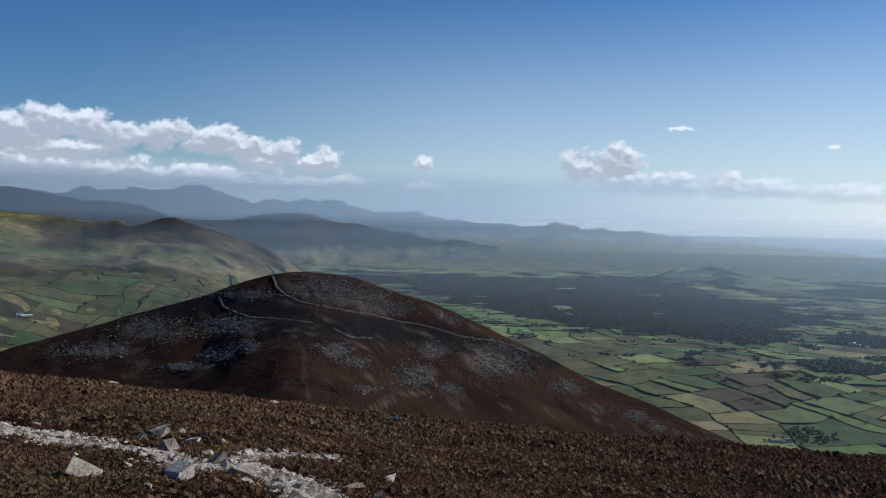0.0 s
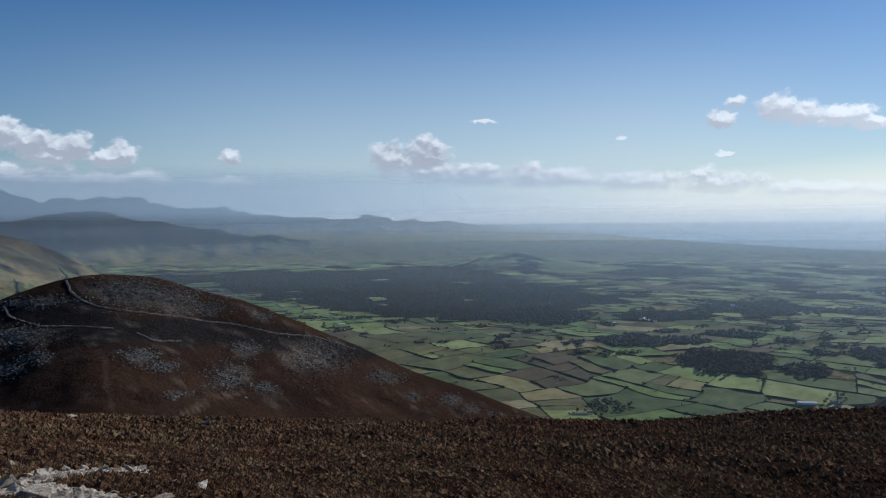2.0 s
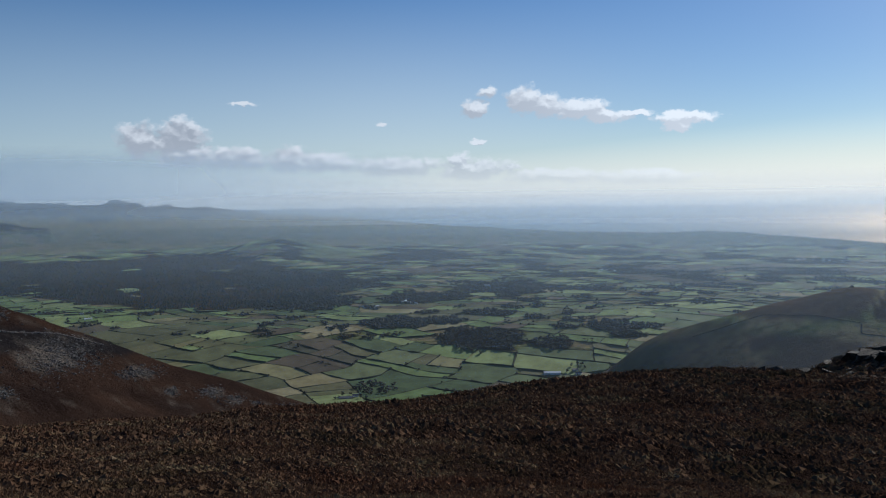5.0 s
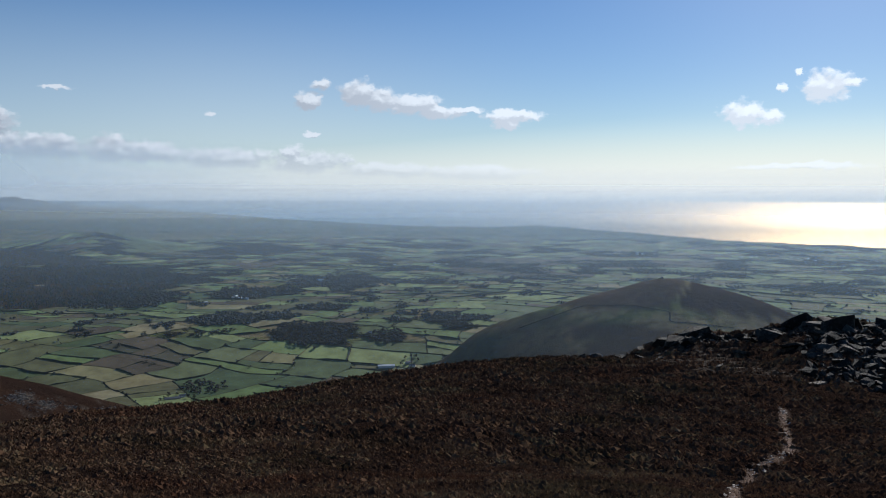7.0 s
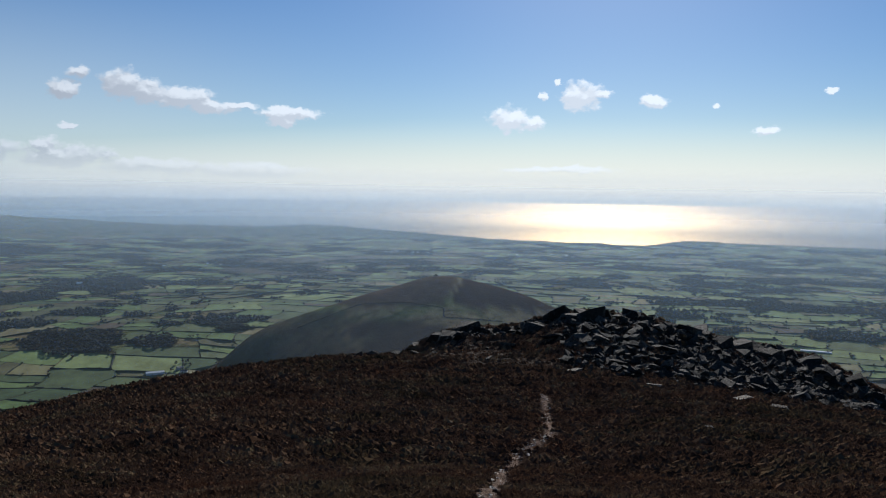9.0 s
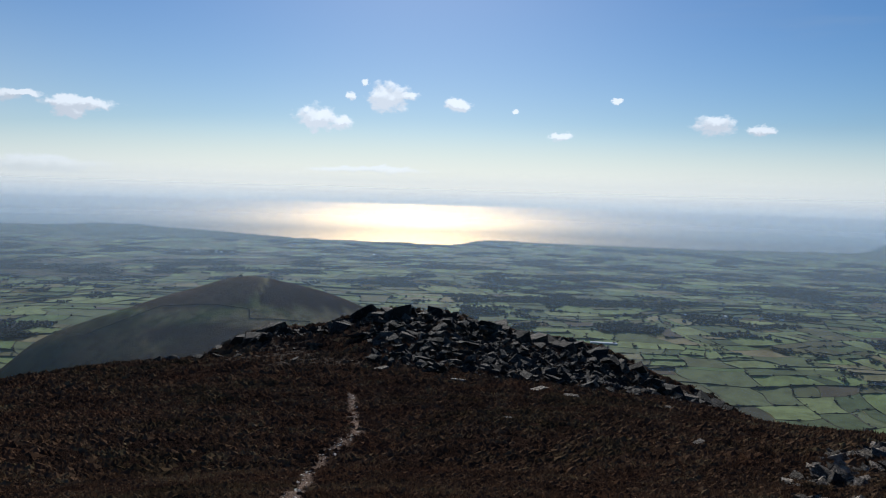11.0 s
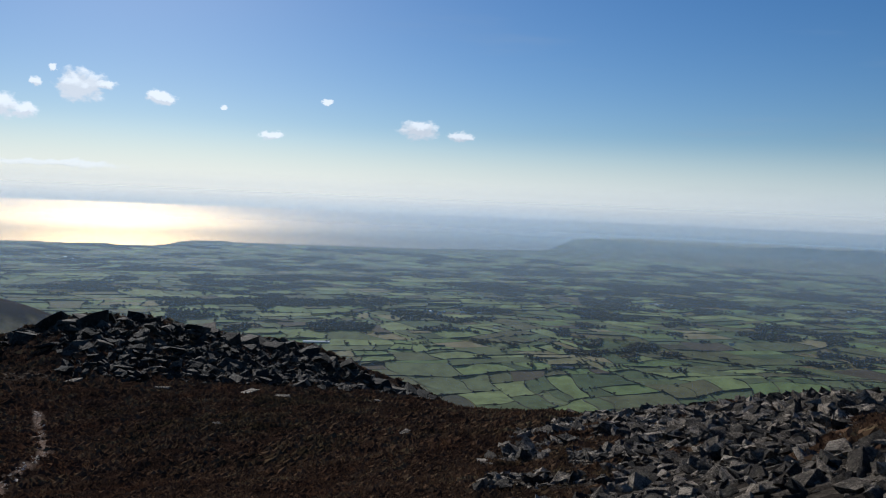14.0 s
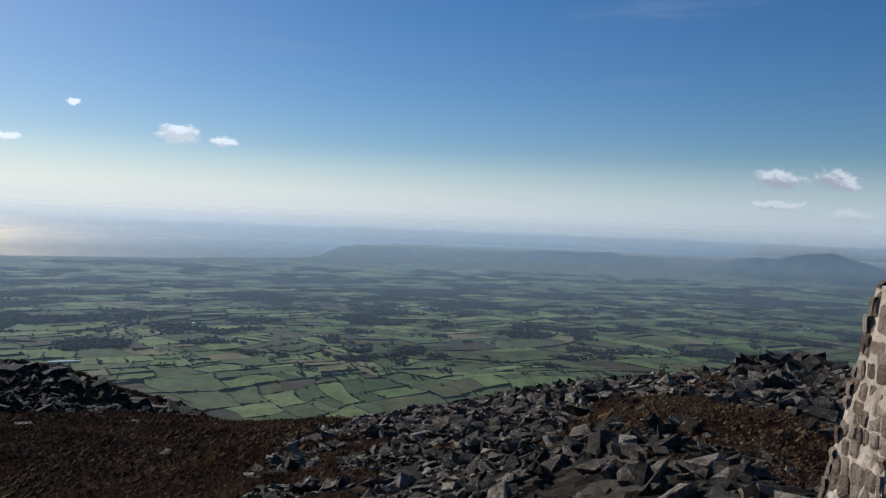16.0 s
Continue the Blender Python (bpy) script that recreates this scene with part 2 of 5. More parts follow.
FAR_CAPE = np.array([(98.5, -2.2), (99.5, -1.85), (102.9, -1.56), (108.5, -1.5), (110.5, -2.3), (111, -4), (124.0, -4), (124.8, -1.9), (126.9, -1.25), (127.9, -1.06), (131.9, -0.86), (134.7, -1.21), (150, -1.3)], float)
COAST = np.array([(-60, 0.62), (12, 0.72), (15.9, 0.96), (22.7, 1.36), (30, 2.01), (37.8, 2.46), (43.8, 2.57), (47.7, 2.42), (53.5, 2.8), (60.8, 3.31), (69.7, 3.48),
                  (71.1, 3.42), (72.5, 3.1), (74.2, 3.06), (75, 3.12), (80.5, 3.13), (88.4, 3.15), (97.0, 2.9), (97.8, 2.6), (99, 2.0), (103, 1.75), (150, 1.6)], float)
SEA = -563.0


def column(table, az, soft=0.35):
    taps = ((-1, 0.125), (-0.5, 0.25), (0, 0.25), (0.5, 0.25), (1, 0.125))
    return sum(w * np.interp(az + soft * k, table[:, 0], table[:, 1]) for k, w in taps)


def ridge(table, az, d, d0, front, back, width=0.0, soft=0.35, broad=0.0):
    """A hill whose crest runs at the distance d0 with the heights of the table, seen from the summit. broad: how far its slopes smooth the crest's notches, in degrees."""
    el = column(table, az, soft)
    if broad:
        el = el + (np.minimum(column(table, az, broad), el + 0.4) - el) * step(0, 0.09 * d0, d0 - d)
    crest = d0 * tan_deg(el)
    off = d - d0
    off = np.where(np.abs(off) < width, off * off / (2 * max(width, 1e-6)), np.abs(off) - width / 2) * np.sign(off)
    return crest - np.where(off < 0, -off * front, off * back)


def own_hill(az, d):
    d1, d2, e2, d3, e3 = (column(BROW[:, [0, k]], az, 5.0) for k in range(1, 6))
    z0, z1, z2, z3 = -EYE, d1 * tan_deg(-19.0), d2 * tan_deg(e2), d3 * tan_deg(e3)
    z = np.where(d < d1, z0 + (z1 - z0) * d / d1, np.where(d < d2, z1 + (z2 - z1) * (d - d1) / (d2 - d1), z2 + (z3 - z2) * (d - d2) / (d3 - d2)))
    over = np.maximum(d - d3, 0)
    z = np.where(d > d3, z3 - over * np.clip(0.24 + over * 0.004, 0, 0.36), z)
    out = np.where((az > 54) & (az < 92), OUTCROP_D * tan_deg(column(OUTCROP, az)), -99)
    off = d - OUTCROP_D
    return np.maximum(z, out - np.where(off < 0, np.maximum(-off - 6, 0) * 0.16, np.maximum(off - 5, 0) * 0.6))


def plain(az, d):
    return -448 - 112 * step(1800, 9000, d)


def land(x, y):
    """Height below the eye's level at a true place."""
    d, az = np.hypot(x, y), np.degrees(np.arctan2(x, y))
    az = np.where(az < -60, az + 360, az)
    az = np.where(az > 299, 299 + 0 * az, az)
    z = plain(az, d) + rough(x, y, 900, 3, 5) * 14 * step(1500, 2600, d)
    # a low green hill far out on the plain
    z = z + 150 * np.exp(-((az - 17.9) / 3.4) ** 2 - ((d - 8200) / 1000) ** 2)
    z = np.maximum(z, -561.5)
    own = own_hill(az, d) + rough(x, y, 7.0, 4, 2) * 0.55 * step(3, 14, d) + rough(x, y, 24.0, 2, 3) * 0.7 * step(14, 40, d)
    face = column(np.array([(-40, 0.1), (-28, 0.10), (-12, 0.125), (0, 0.12), (10, 0.05), (20, 0.0)]), az, 6.0)
    fort = FORT_D * tan_deg(column(FORT, az, 1.3))
    off = FORT_D - d
    steep = 16 * step(20, 90, off) * column(np.array([(-25, 0.2), (-12, 1.0), (0, 1.0), (6, 0.0)]), az, 4.0)
    fort = fort - np.where(off > 0, off * face + steep, np.maximum(-off - 40, 0) * 0.35) + rough(x, y, 130, 5, 8) * 9 * step(0, 120, np.abs(off)) + rough(x, y, 30, 3, 9) * 2.2 + rough(x, y, 9, 2, 10) * 1.2 * (off > -30)
    rnd = ridge(ROUND, az, d, ROUND_D, 0.32, 0.36, 60, 0.9, 3.0) + rough(x, y, 200, 4, 11) * 7
    left = ridge(LEFT, az, d, 4600.0, 0.165, 0.3, 100, 0.2, 3.5) + (rough(x, y, 500, 5, 12) * 55 + rough(x, y, 130, 3, 13) * 12) * step(4600, 4350, d)
    cape = ridge(CAPE, az, d, 13500.0, 0.30, 0.3, 100)
    mound = ridge(MOUND, az, d, 11300.0, 0.30, 0.3, 100) + rough(x, y, 700, 3, 14) * 30
    far = ridge(FAR_CAPE, az, d, 22000.0, 0.2, 0.4, 50)
    ra = ridge(RANGE_A, az, d, 13000.0, 0.2, 0.3, 100, 0.2) + rough(x, y, 900, 5, 15) * 130 * step(13000, 11500, d) + rough(x, y, 700, 4, 19) * 40 + 60 * rough(az + 90, 0 * az, 1.2, 4, 22)
    rb = ridge(RANGE_B, az, d, 26000.0, 0.2, 0.3, 100, 0.15) + rough(x, y, 1800, 5, 16) * 260 * step(26000, 23500, d) + rough(x, y, 1500, 4, 17) * 110 + 190 * rough(az + 90, 0 * az, 1.1, 4, 23)
    coast = -SEA / tan_deg(column(COAST, az)) * (1 + 0.012 * rough(x, y, 260, 3, 18))
    z = np.where(d > coast, -585, z)
    for other, lo, hi in ((cape, 97.8, 123), (mound, 122.6, 151), (far, 98.6, 151)):
        z = np.where((az > lo) & (az < hi), np.maximum(z, other), z)
    z = np.maximum(np.maximum(z, np.where(az < 4, ra, -999)), np.where(az < 28, rb, -999))
    z = np.where(az < -5, np.maximum(z, left), z)
    z = np.where((az > 36) & (az < 78), np.maximum(z, rnd), z)
    z = np.where(az < 34, np.maximum(z, fort), z)
    return np.maximum(z, own)


def ground_z(x, y):
    """Height in the scene of the land at one true place nearer than two kilometres."""
    return EYE + float(land(np.array([x]), np.array([y]))[0])


def at(az, d):
    return d * math.sin(radians(az)), d * math.cos(radians(az))


@functools.lru_cache(None)
def down(az, el, start=6.0, end=9000.0):
    """The true place where a line of sight meets the land."""
    for n in (500, 60):
        d = np.geomspace(start, end, n)
        x, y = d * math.sin(radians(az)), d * math.cos(radians(az))
        hit = np.degrees(np.arctan2(land(x, y), d)) >= el
        i = int(np.argmax(hit)) if hit.any() else n - 1
        start, end = d[max(i - 1, 0)], d[i] + 1e-6
    return x[i], y[i]


# trodden ways over the summit, as bearing and slope of the sight line, with their half width
LANES = [([(63.9, -13.9), (64.0, -14.3), (64.4, -16.5), (63.6, -16.95), (62.2, -17.9), (61.1, -18.95), (60.0, -20.3), (59.6, -22.0)], 0.40),
         ([(-30, -12.6), (-27.5, -13.2), (-24.1, -14.05), (-20.4, -14.9), (-16.7, -16.2), (-13.0, -16.6), (-10.5, -17.4), (-8.2, -18.5), (-6, -20.5)], 0.75),
         ([(-14.0, -16.1), (-12.0, -15.8), (-9.5, -15.95), (-7.4, -16.2)], 0.35)]
# worn lines on the far slopes, with half width in degrees and how bare they are
TRACKS = [([(-9.9, -8.5), (-9.5, -9.6), (-9.55, -10.8), (-9.3, -12.2)], 0.16, 0.14), ([(-5.0, -13.2), (-3.6, -12.7), (-2.6, -12.1), (-1.0, -11.9)], 0.2, 0.28),
          ([(42.1, -10.25), (41.2, -11.0), (40.8, -12.05)], 0.16, 0.7)]
# stone runs on the hill fort: bearing, slope of the sight line, half sizes in degrees
RUNS = [(-1.4, -10.8, 1.3, 0.8), (3.5, -9.7, 2.1, 1.2), (-0.8, -9.1, 0.9, 0.6), (-7.6, -9.1, 1.1, 0.5), (-6.0, -9.9, 0.9, 0.33), (-5.6, -11.8, 0.8, 0.2), (0.4, -11.7, 0.7, 0.3),
        (8.9, -11.3, 1.4, 0.4), (10.9, -12.7, 0.4, 0.3), (13.7, -12.9, 0.8, 0.33), (15.1, -13.5, 0.8, 0.3), (16.4, -13.8, 0.35, 0.15), (18.9, -14.3, 0.9, 0.25), (-13.3, -8.7, 0.9, 0.4),
        (-15.0, -9.3, 1.0, 0.38), (-19.9, -7.5, 2.3, 0.7), (-14.1, -7.3, 1.9, 0.65), (-22.3, -8.7, 2.3, 0.45), (-8.8, -4.8, 2.3, 0.8), (-4.1, -6.2, 1.9, 0.4), (0.3, -6.9, 0.8, 0.35),
        (-13.0, -5.3, 2.1, 0.3), (6.3, -10.6, 0.3, 0.22), (-6.4, -5.4, 2.6, 0.7), (-17.0, -10.0, 1.5, 0.2)]


def scree_at(az, d, x, y):
    near = step(-0.2, 0.1, rough(x, y, 3, 3, 41) + 0.3 - 0.3 * step(113, 98, az)) * step(0, 3, az - np.interp(d, [10, 27, 38, 54], [90, 92, 94, 98])) * (1 - step(60, 75, d)) * step(5.2, 7.2, d) * step(156, 151, az)
    soil = 1 - step(0.75, 1.15, np.hypot((az - 123.5) / 8.5, (np.log(d) - math.log(19.0) + 0.033 * (az - 123.5)) / 0.23) + rough(x, y, 4, 3, 42) * 0.6)
    crag = 0.5 * step(0.0, 0.25, rough(x, y, 6, 3, 43) + 0.1) * (az > 55) * (az < 91) * (d > 88) * (d < 135)
    el = np.degrees(np.arctan2(land(x, y), d))
    fort = np.zeros_like(d)
    for a, e, w, h in RUNS:
        fort = np.maximum(fort, 1 - np.hypot((az - a) / w, (el - e) / h))
    fort = step(0.12, 0.5, fort + rough(x, y, 16, 4, 44) * 0.6) * (d > 500) * (d < 1300) * (az < 30)
    return np.maximum(np.maximum(near * (1 - soil), crag), fort * 0.9)


# woods as ovals over the plain: bearing, slope of the sight line, half sizes in degrees
WOODS = [(21.0, -7.18, 2.6, 0.5), (27.3, -7.11, 2.2, 0.42), (26.2, -8.83, 2.2, 0.42), (32.3, -10.01, 2.9, 0.78), (37.2, -10.29, 1.3, 0.5), (24.8, -13.23, 1.6, 0.4), (34.3, -6.41, 4.1, 0.4),
         (1.3, -5.64, 1.5, 0.2), (28.0, -4.19, 3.7, 0.32), (19.8, -5.64, 4.1, 0.5), (41.7, -8.99, 2.2, 0.36), (42.3, -9.61, 1.3, 0.2), (29.2, -8.65, 1.8, 0.32), (28.8, -7.08, 2.4, 0.28),
         (34.3, -5.97, 1.5, 0.3), (32.7, -8.12, 1.8, 0.25), (38.7, -5.5, 2.2, 0.18), (46.6, -5.51, 2.2, 0.18), (12.7, -3.11, 1.1, 0.18), (40.7, -3.99, 3.0, 0.18), (34.7, -4.59, 2.2, 0.18),
         (79.2, -7.17, 6.0, 0.28), (72.3, -7.31, 1.5, 0.22), (83.2, -8.69, 2.3, 0.3), (88.4, -7.73, 1.5, 0.18), (95.0, -5.87, 3.7, 0.2), (104.4, -5.12, 3.7, 0.25), (102.6, -6.51, 2.2, 0.2),
         (104.2, -9.07, 1.1, 0.25), (95.7, -4.46, 3.4, 0.2), (83.1, -5.46, 3.4, 0.18), (79.1, -4.82, 3.0, 0.15), (100.5, -7.9, 1.1, 0.15), (112.2, -7.68, 2.2, 0.25), (114.8, -4.93, 2.6, 0.28),
         (122.5, -5.83, 1.5, 0.18), (124.7, -6.72, 1.5, 0.15), (93.4, -7.19, 1.8, 0.2), (103.0, -5.62, 2.6, 0.2), (99.1, -4.56, 3.0, 0.18), (109.0, -5.99, 2.2, 0.18), (127.7, -4.52, 3.4, 0.32),
         (131.8, -4.94, 2.2, 0.2), (125.3, -3.95, 2.2, 0.2), (108.1, -4.65, 1.5, 0.18), (75.5, -6.03, 2.2, 0.2), (64.7, -6.25, 2.2, 0.15), (39.8, -6.34, 1.8, 0.18), (43.4, -5.26, 2.2, 0.18),
         (-27.5, -5.2, 2.6, 0.3), (-23.5, -5.6, 1.6, 0.2), (-21.5, -3.75, 0.9, 0.14)]
FOREST_TOP = np.array([(-7, -3.6), (-3.3, -3.95), (4.6, -3.84), (10.5, -3.8), (14.3, -3.98), (18.0, -4.4), (20.0, -5.1), (24.2, -5.7)], float)
FOREST_FOOT = np.array([(-7, -4.3), (-5.65, -4.6), (-2.5, -4.76), (-0.9, -5.13), (1.9, -5.6), (4.7, -6.6), (8.2, -7.1), (9.8, -7.5), (14.3, -7.4), (18, -7.3), (19.8, -7.2), (24.2, -6.3)], float)


def bearings(x, y):
    return np.hypot(x, y), np.degrees(np.arctan2(x, y))


def in_forest(x, y):
    d, az = bearings(x, y)
    el = np.degrees(np.arctan2(plain(az, d), d)) + rough(x, y, 300, 4, 60) * 0.55
    glade = rough(az / 3.0, np.log(d) * 14, 1.0, 3, 65) > 0.5
    return (az > -7) & (az < 24.2) & (el < column(FOREST_TOP, az)) & (el > column(FOREST_FOOT, az)) & ~glade


def in_woods(x, y):
    d, az = bearings(x, y)
    el = np.degrees(np.arctan2(plain(az, d), d))
    ragged = rough(x, y, 70, 3, 61) * 0.9
    hit = np.zeros(np.shape(x), bool)
    for a, e, w, h in WOODS:
        hit |= ((az - a) / w) ** 2 + ((el - e) / h) ** 2 < 1 + ragged
    # belts of trees that lie across the view
    belts = rough(az / 1.9, np.log(d) * 24, 1.0, 4, 62) > np.interp(d, [2300, 3200, 4500, 7000], [0.46, 0.29, 0.13, 0.06]) + 0.12 * ((az > -8) & (az < 16)) + 0.3 * (az < -8)
    return hit | belts & (d > 2300)


# ---- ground ----
def mesh_from(name, verts, quads):
    me = bpy.data.meshes.new(name)
    me.vertices.add(len(verts))
    me.vertices.foreach_set("co", np.asarray(verts, np.float32).ravel())
    n = len(quads)
    k = quads.shape[1]
    me.loops.add(n * k)
    me.loops.foreach_set("vertex_index", np.asarray(quads, np.int32).ravel())
    me.polygons.add(n)
    me.polygons.foreach_set("loop_start", np.arange(0, n * k, k, dtype=np.int32))
    me.update(calc_edges=True)
    me.polygons.foreach_set("use_smooth", np.ones(n, bool))
    return me


def polar(azs, ds, closed):
    a, d = np.meshgrid(np.radians(azs), ds)
    x, y = (d * np.sin(a)).ravel(), (d * np.cos(a)).ravel()
    nr, nc = len(ds), len(azs)
    i, j = np.meshgrid(np.arange(nr - 1), np.arange(nc if closed else nc - 1), indexing="ij")
    i, j = i.ravel(), j.ravel()
    k = (j + 1) % nc
    return x, y, np.stack([i * nc + j, i * nc + k, (i + 1) * nc + k, (i + 1) * nc + j][::-1], 1)


AZ_FINE = np.arange(-36, 150.01, 0.3)
AZ_ALL = np.concatenate([AZ_FINE, np.arange(153, 322, 3.0)])
RINGS = np.concatenate([[0.01], np.geomspace(0.8, 130, 185, endpoint=False), np.geomspace(130, 3000, 190, endpoint=False), np.geomspace(3000, 9000, 130, endpoint=False), np.geomspace(9000, 43000, 80)])


def ground():
    x, y, quads = polar(AZ_ALL, RINGS, True)
    z = land(x, y)
    me = mesh_from("ground", np.stack(placed(x, y, z), 1), quads)
    d, az = np.hypot(x, y), np.degrees(np.arctan2(x, y))
    az = np.where(az < -60, az + 360, az)
    shape = (len(RINGS), len(AZ_ALL))
    gx, gy, gz = (q.reshape(shape) for q in (x, y, z))
    along = np.stack([np.gradient(q, axis=0) for q in (gx, gy, gz)], 2)
    across = np.stack([(np.roll(q, -1, 1) - np.roll(q, 1, 1)) for q in (gx, gy, gz)], 2)
    nor = np.cross(across, along).reshape(-1, 3)
    nor /= np.linalg.norm(nor, axis=1)[:, None] + 1e-12
    nor *= np.sign(nor[:, 2:3] + 1e-9)
    # cover: heather moor, stones, trodden gravel, painted shade with dark crag
    moor = 1 - step(1150, 1500, d + rough(x, y, 200, 3, 31) * 260)
    rnd = ((az > 38) & (az < 74) & (d < 2400) & (d > 1350)).astype(float)
    el = np.degrees(np.arctan2(z, d))
    way = np.interp(el, [-9.0, -8.15, -7.2, -6.36], [56.9, 57.0, 57.25, 57.8])
    wave = rough(x, y, 110, 4, 33)
    cap = np.where(az > way, step(0.16, 0.3, az - way) * step(-8.25, -8.1, el + wave * 0.35), 0.75 * step(0.12, 0.25, way - az) * step(-8.15, -7.9, el + wave * 0.3))
    gorse = step(-0.05, 0.12, rough(x, y, 190, 4, 35) + 0.1) * (az < 57) * step(8.9, 9.6, -el + wave * 0.5)
    fern = 0.65 * step(51.5, 49.0, az) * step(8.3, 8.6, -el)
    moor = np.maximum(moor, rnd * np.maximum(cap, np.maximum(gorse * 0.85, fern)))
    moor = np.maximum(moor, 0.7 * step(-0.2, 0.25, rough(x, y, 330, 4, 34)) * step(-330, -190, z) * step(2600, 3200, d) * (d < 6000))
    moor = np.maximum(moor, step(-420, -380, z) * (d > 9000))
    # dark heath colour also laid under the forest and woods
    moor = np.maximum(moor, 0.9 * (in_forest(x, y) | in_woods(x, y) & (d > 1700) & (d < 9500)))
    moor = np.maximum(moor, step(0.0, 0.15, 1 - np.hypot((az - 133) / 4.5, (d - 8200) / 1700)) * 0.9)
    stones = scree_at(az, d, x, y)
    # steep slope's shade below the rampart, painted into the ground colour
    band = np.abs(el - np.interp(az, [-15, -11.9, -8.8, -3.2, 1, 8], [-5.6, -6.3, -7.2, -7.8, -8.5, -9.6])) / np.interp(az, [-16, -12, -8, -3, 1, 8], [0.9, 1.3, 1.0, 0.95, 0.7, 0.4])
    shade_crag = (1 - step(0.8, 1.4, band + rough(x, y, 40, 4, 37) * 0.8)) * (az > -20) * (az < 9) * (d > 600) * (d < 1200)
    shade_crag = np.maximum(shade_crag, step(0.15, 0.4, rough(x, y, 90, 4, 38)) * (d > 500) * (d < 1200) * (az < 30) * 0.15)
    # dark crag patches high on the left hill
    shade_crag = np.maximum(shade_crag, 0.7 * step(0.12, 0.35, rough(x, y, 110, 4, 39) + 0.45 * step(-330, -60, z) - 0.2) * (d > 3400) * (d < 4900) * (az < -10) * (az > -24))
    lane = np.full_like(d, 99.0)
    near = d < 140
    for points, wide in LANES:
        xy = [down(a, e, 8.0) for a, e in points]
        for (x0, y0), (x1, y1) in zip(xy, xy[1:]):
            k = np.clip(((x - x0) * (x1 - x0) + (y - y0) * (y1 - y0)) / ((x1 - x0) ** 2 + (y1 - y0) ** 2), 0, 1)
            lane = np.where(near, np.minimum(lane, np.hypot(x - x0 - k * (x1 - x0), y - y0 - k * (y1 - y0)) / wide), lane)
    path = 1 - step(0.5, 1.0, lane + rough(x, y, 1.2, 3, 36) * 0.9)
    # worn lines over the fort's moor
    for points, wide, worn in TRACKS:
        for (a0, e0), (a1, e1) in zip(points, points[1:]):
            k = np.clip(((az - a0) * (a1 - a0) + (el - e0) * (e1 - e0)) / ((a1 - a0) ** 2 + (e1 - e0) ** 2), 0, 1)
            off = np.hypot(az - a0 - k * (a1 - a0), (el - e0 - k * (e1 - e0)) * 1.5)
            path = np.maximum(path, worn * (1 - step(0.3, 1.0, off / wide)) * (d > 480) * (d < 2400))
    cover = me.attributes.new("cover", "FLOAT_COLOR", "POINT")
    cover.data.foreach_set("color", np.stack([moor, stones, path, shade_crag], 1).astype(np.float32).ravel())
    fronds = me.attributes.new("bracken", "FLOAT", "POINT")
    fronds.data.foreach_set("value", (rnd * np.clip(cap + gorse * 0.3, 0, 1) * np.where(az > way, 0.3, 1.0) * (0.75 + 0.5 * rough(x, y, 60, 3, 73))).astype(np.float32))
    flat = me.attributes.new("true_place", "FLOAT_VECTOR", "POINT")
    flat.data.foreach_set("vector", np.stack([x, y, z], 1).astype(np.float32).ravel())
    true_nor = me.attributes.new("true_normal", "FLOAT_VECTOR", "POINT")
    true_nor.data.foreach_set("vector", nor.astype(np.float32).ravel())
    m, t, bsdf = material("land")
    place = t.nodes.new("ShaderNodeAttribute")
    place.attribute_name = "true_place"
    cov = t.nodes.new("ShaderNodeAttribute")
    cov.attribute_name = "cover"
    sep = t.nodes.new("ShaderNodeSeparateColor")
    t.links.new(cov.outputs["Color"], sep.inputs[0])
    p = place.outputs["Vector"]
    grass = ramp(t, fbm(t, p, 0.004, 6, 0.68), [(0.32, (0.07, 0.085, 0.032)), (0.44, (0.12, 0.135, 0.055)), (0.54, (0.20, 0.17, 0.09)), (0.68, (0.17, 0.125, 0.075)), (0.8, (0.07, 0.055, 0.04))])
    scrub = ramp(t, fbm(t, p, 0.035, 6, 0.7), [(0.35, (0.5, 0.45, 0.42)), (0.5, (1.0, 1.0, 1.0)), (0.68, (1.35, 1.2, 1.05))])
    tint = t.nodes.new("ShaderNodeMix")
    tint.data_type, tint.blend_type = "RGBA", "MULTIPLY"
    tint.inputs[0].default_value = 1.0
    t.links.new(grass, tint.inputs[6])
    t.links.new(scrub, tint.inputs[7])
    grass = tint.outputs[2]
    # heath kept dark: the heather's own shade is put into this colour
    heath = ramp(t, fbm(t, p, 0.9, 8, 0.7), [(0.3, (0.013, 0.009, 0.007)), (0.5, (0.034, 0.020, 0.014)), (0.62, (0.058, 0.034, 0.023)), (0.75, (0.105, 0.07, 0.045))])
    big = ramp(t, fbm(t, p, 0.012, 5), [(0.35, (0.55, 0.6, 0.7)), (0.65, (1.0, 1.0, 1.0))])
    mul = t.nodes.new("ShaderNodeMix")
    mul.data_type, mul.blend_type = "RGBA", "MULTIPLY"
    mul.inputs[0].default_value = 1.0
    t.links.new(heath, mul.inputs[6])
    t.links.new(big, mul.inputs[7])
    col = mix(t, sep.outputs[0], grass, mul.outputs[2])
    fern = t.nodes.new("ShaderNodeAttribute")
    fern.attribute_name = "bracken"
    col = mix(t, fern.outputs["Fac"], col, ramp(t, fbm(t, p, 0.05, 6, 0.7), [(0.35, (0.07, 0.045, 0.036)), (0.55, (0.115, 0.075, 0.055)), (0.75, (0.17, 0.12, 0.08))]))
    block = node(t, "ShaderNodeTexVoronoi", Scale=2.2)
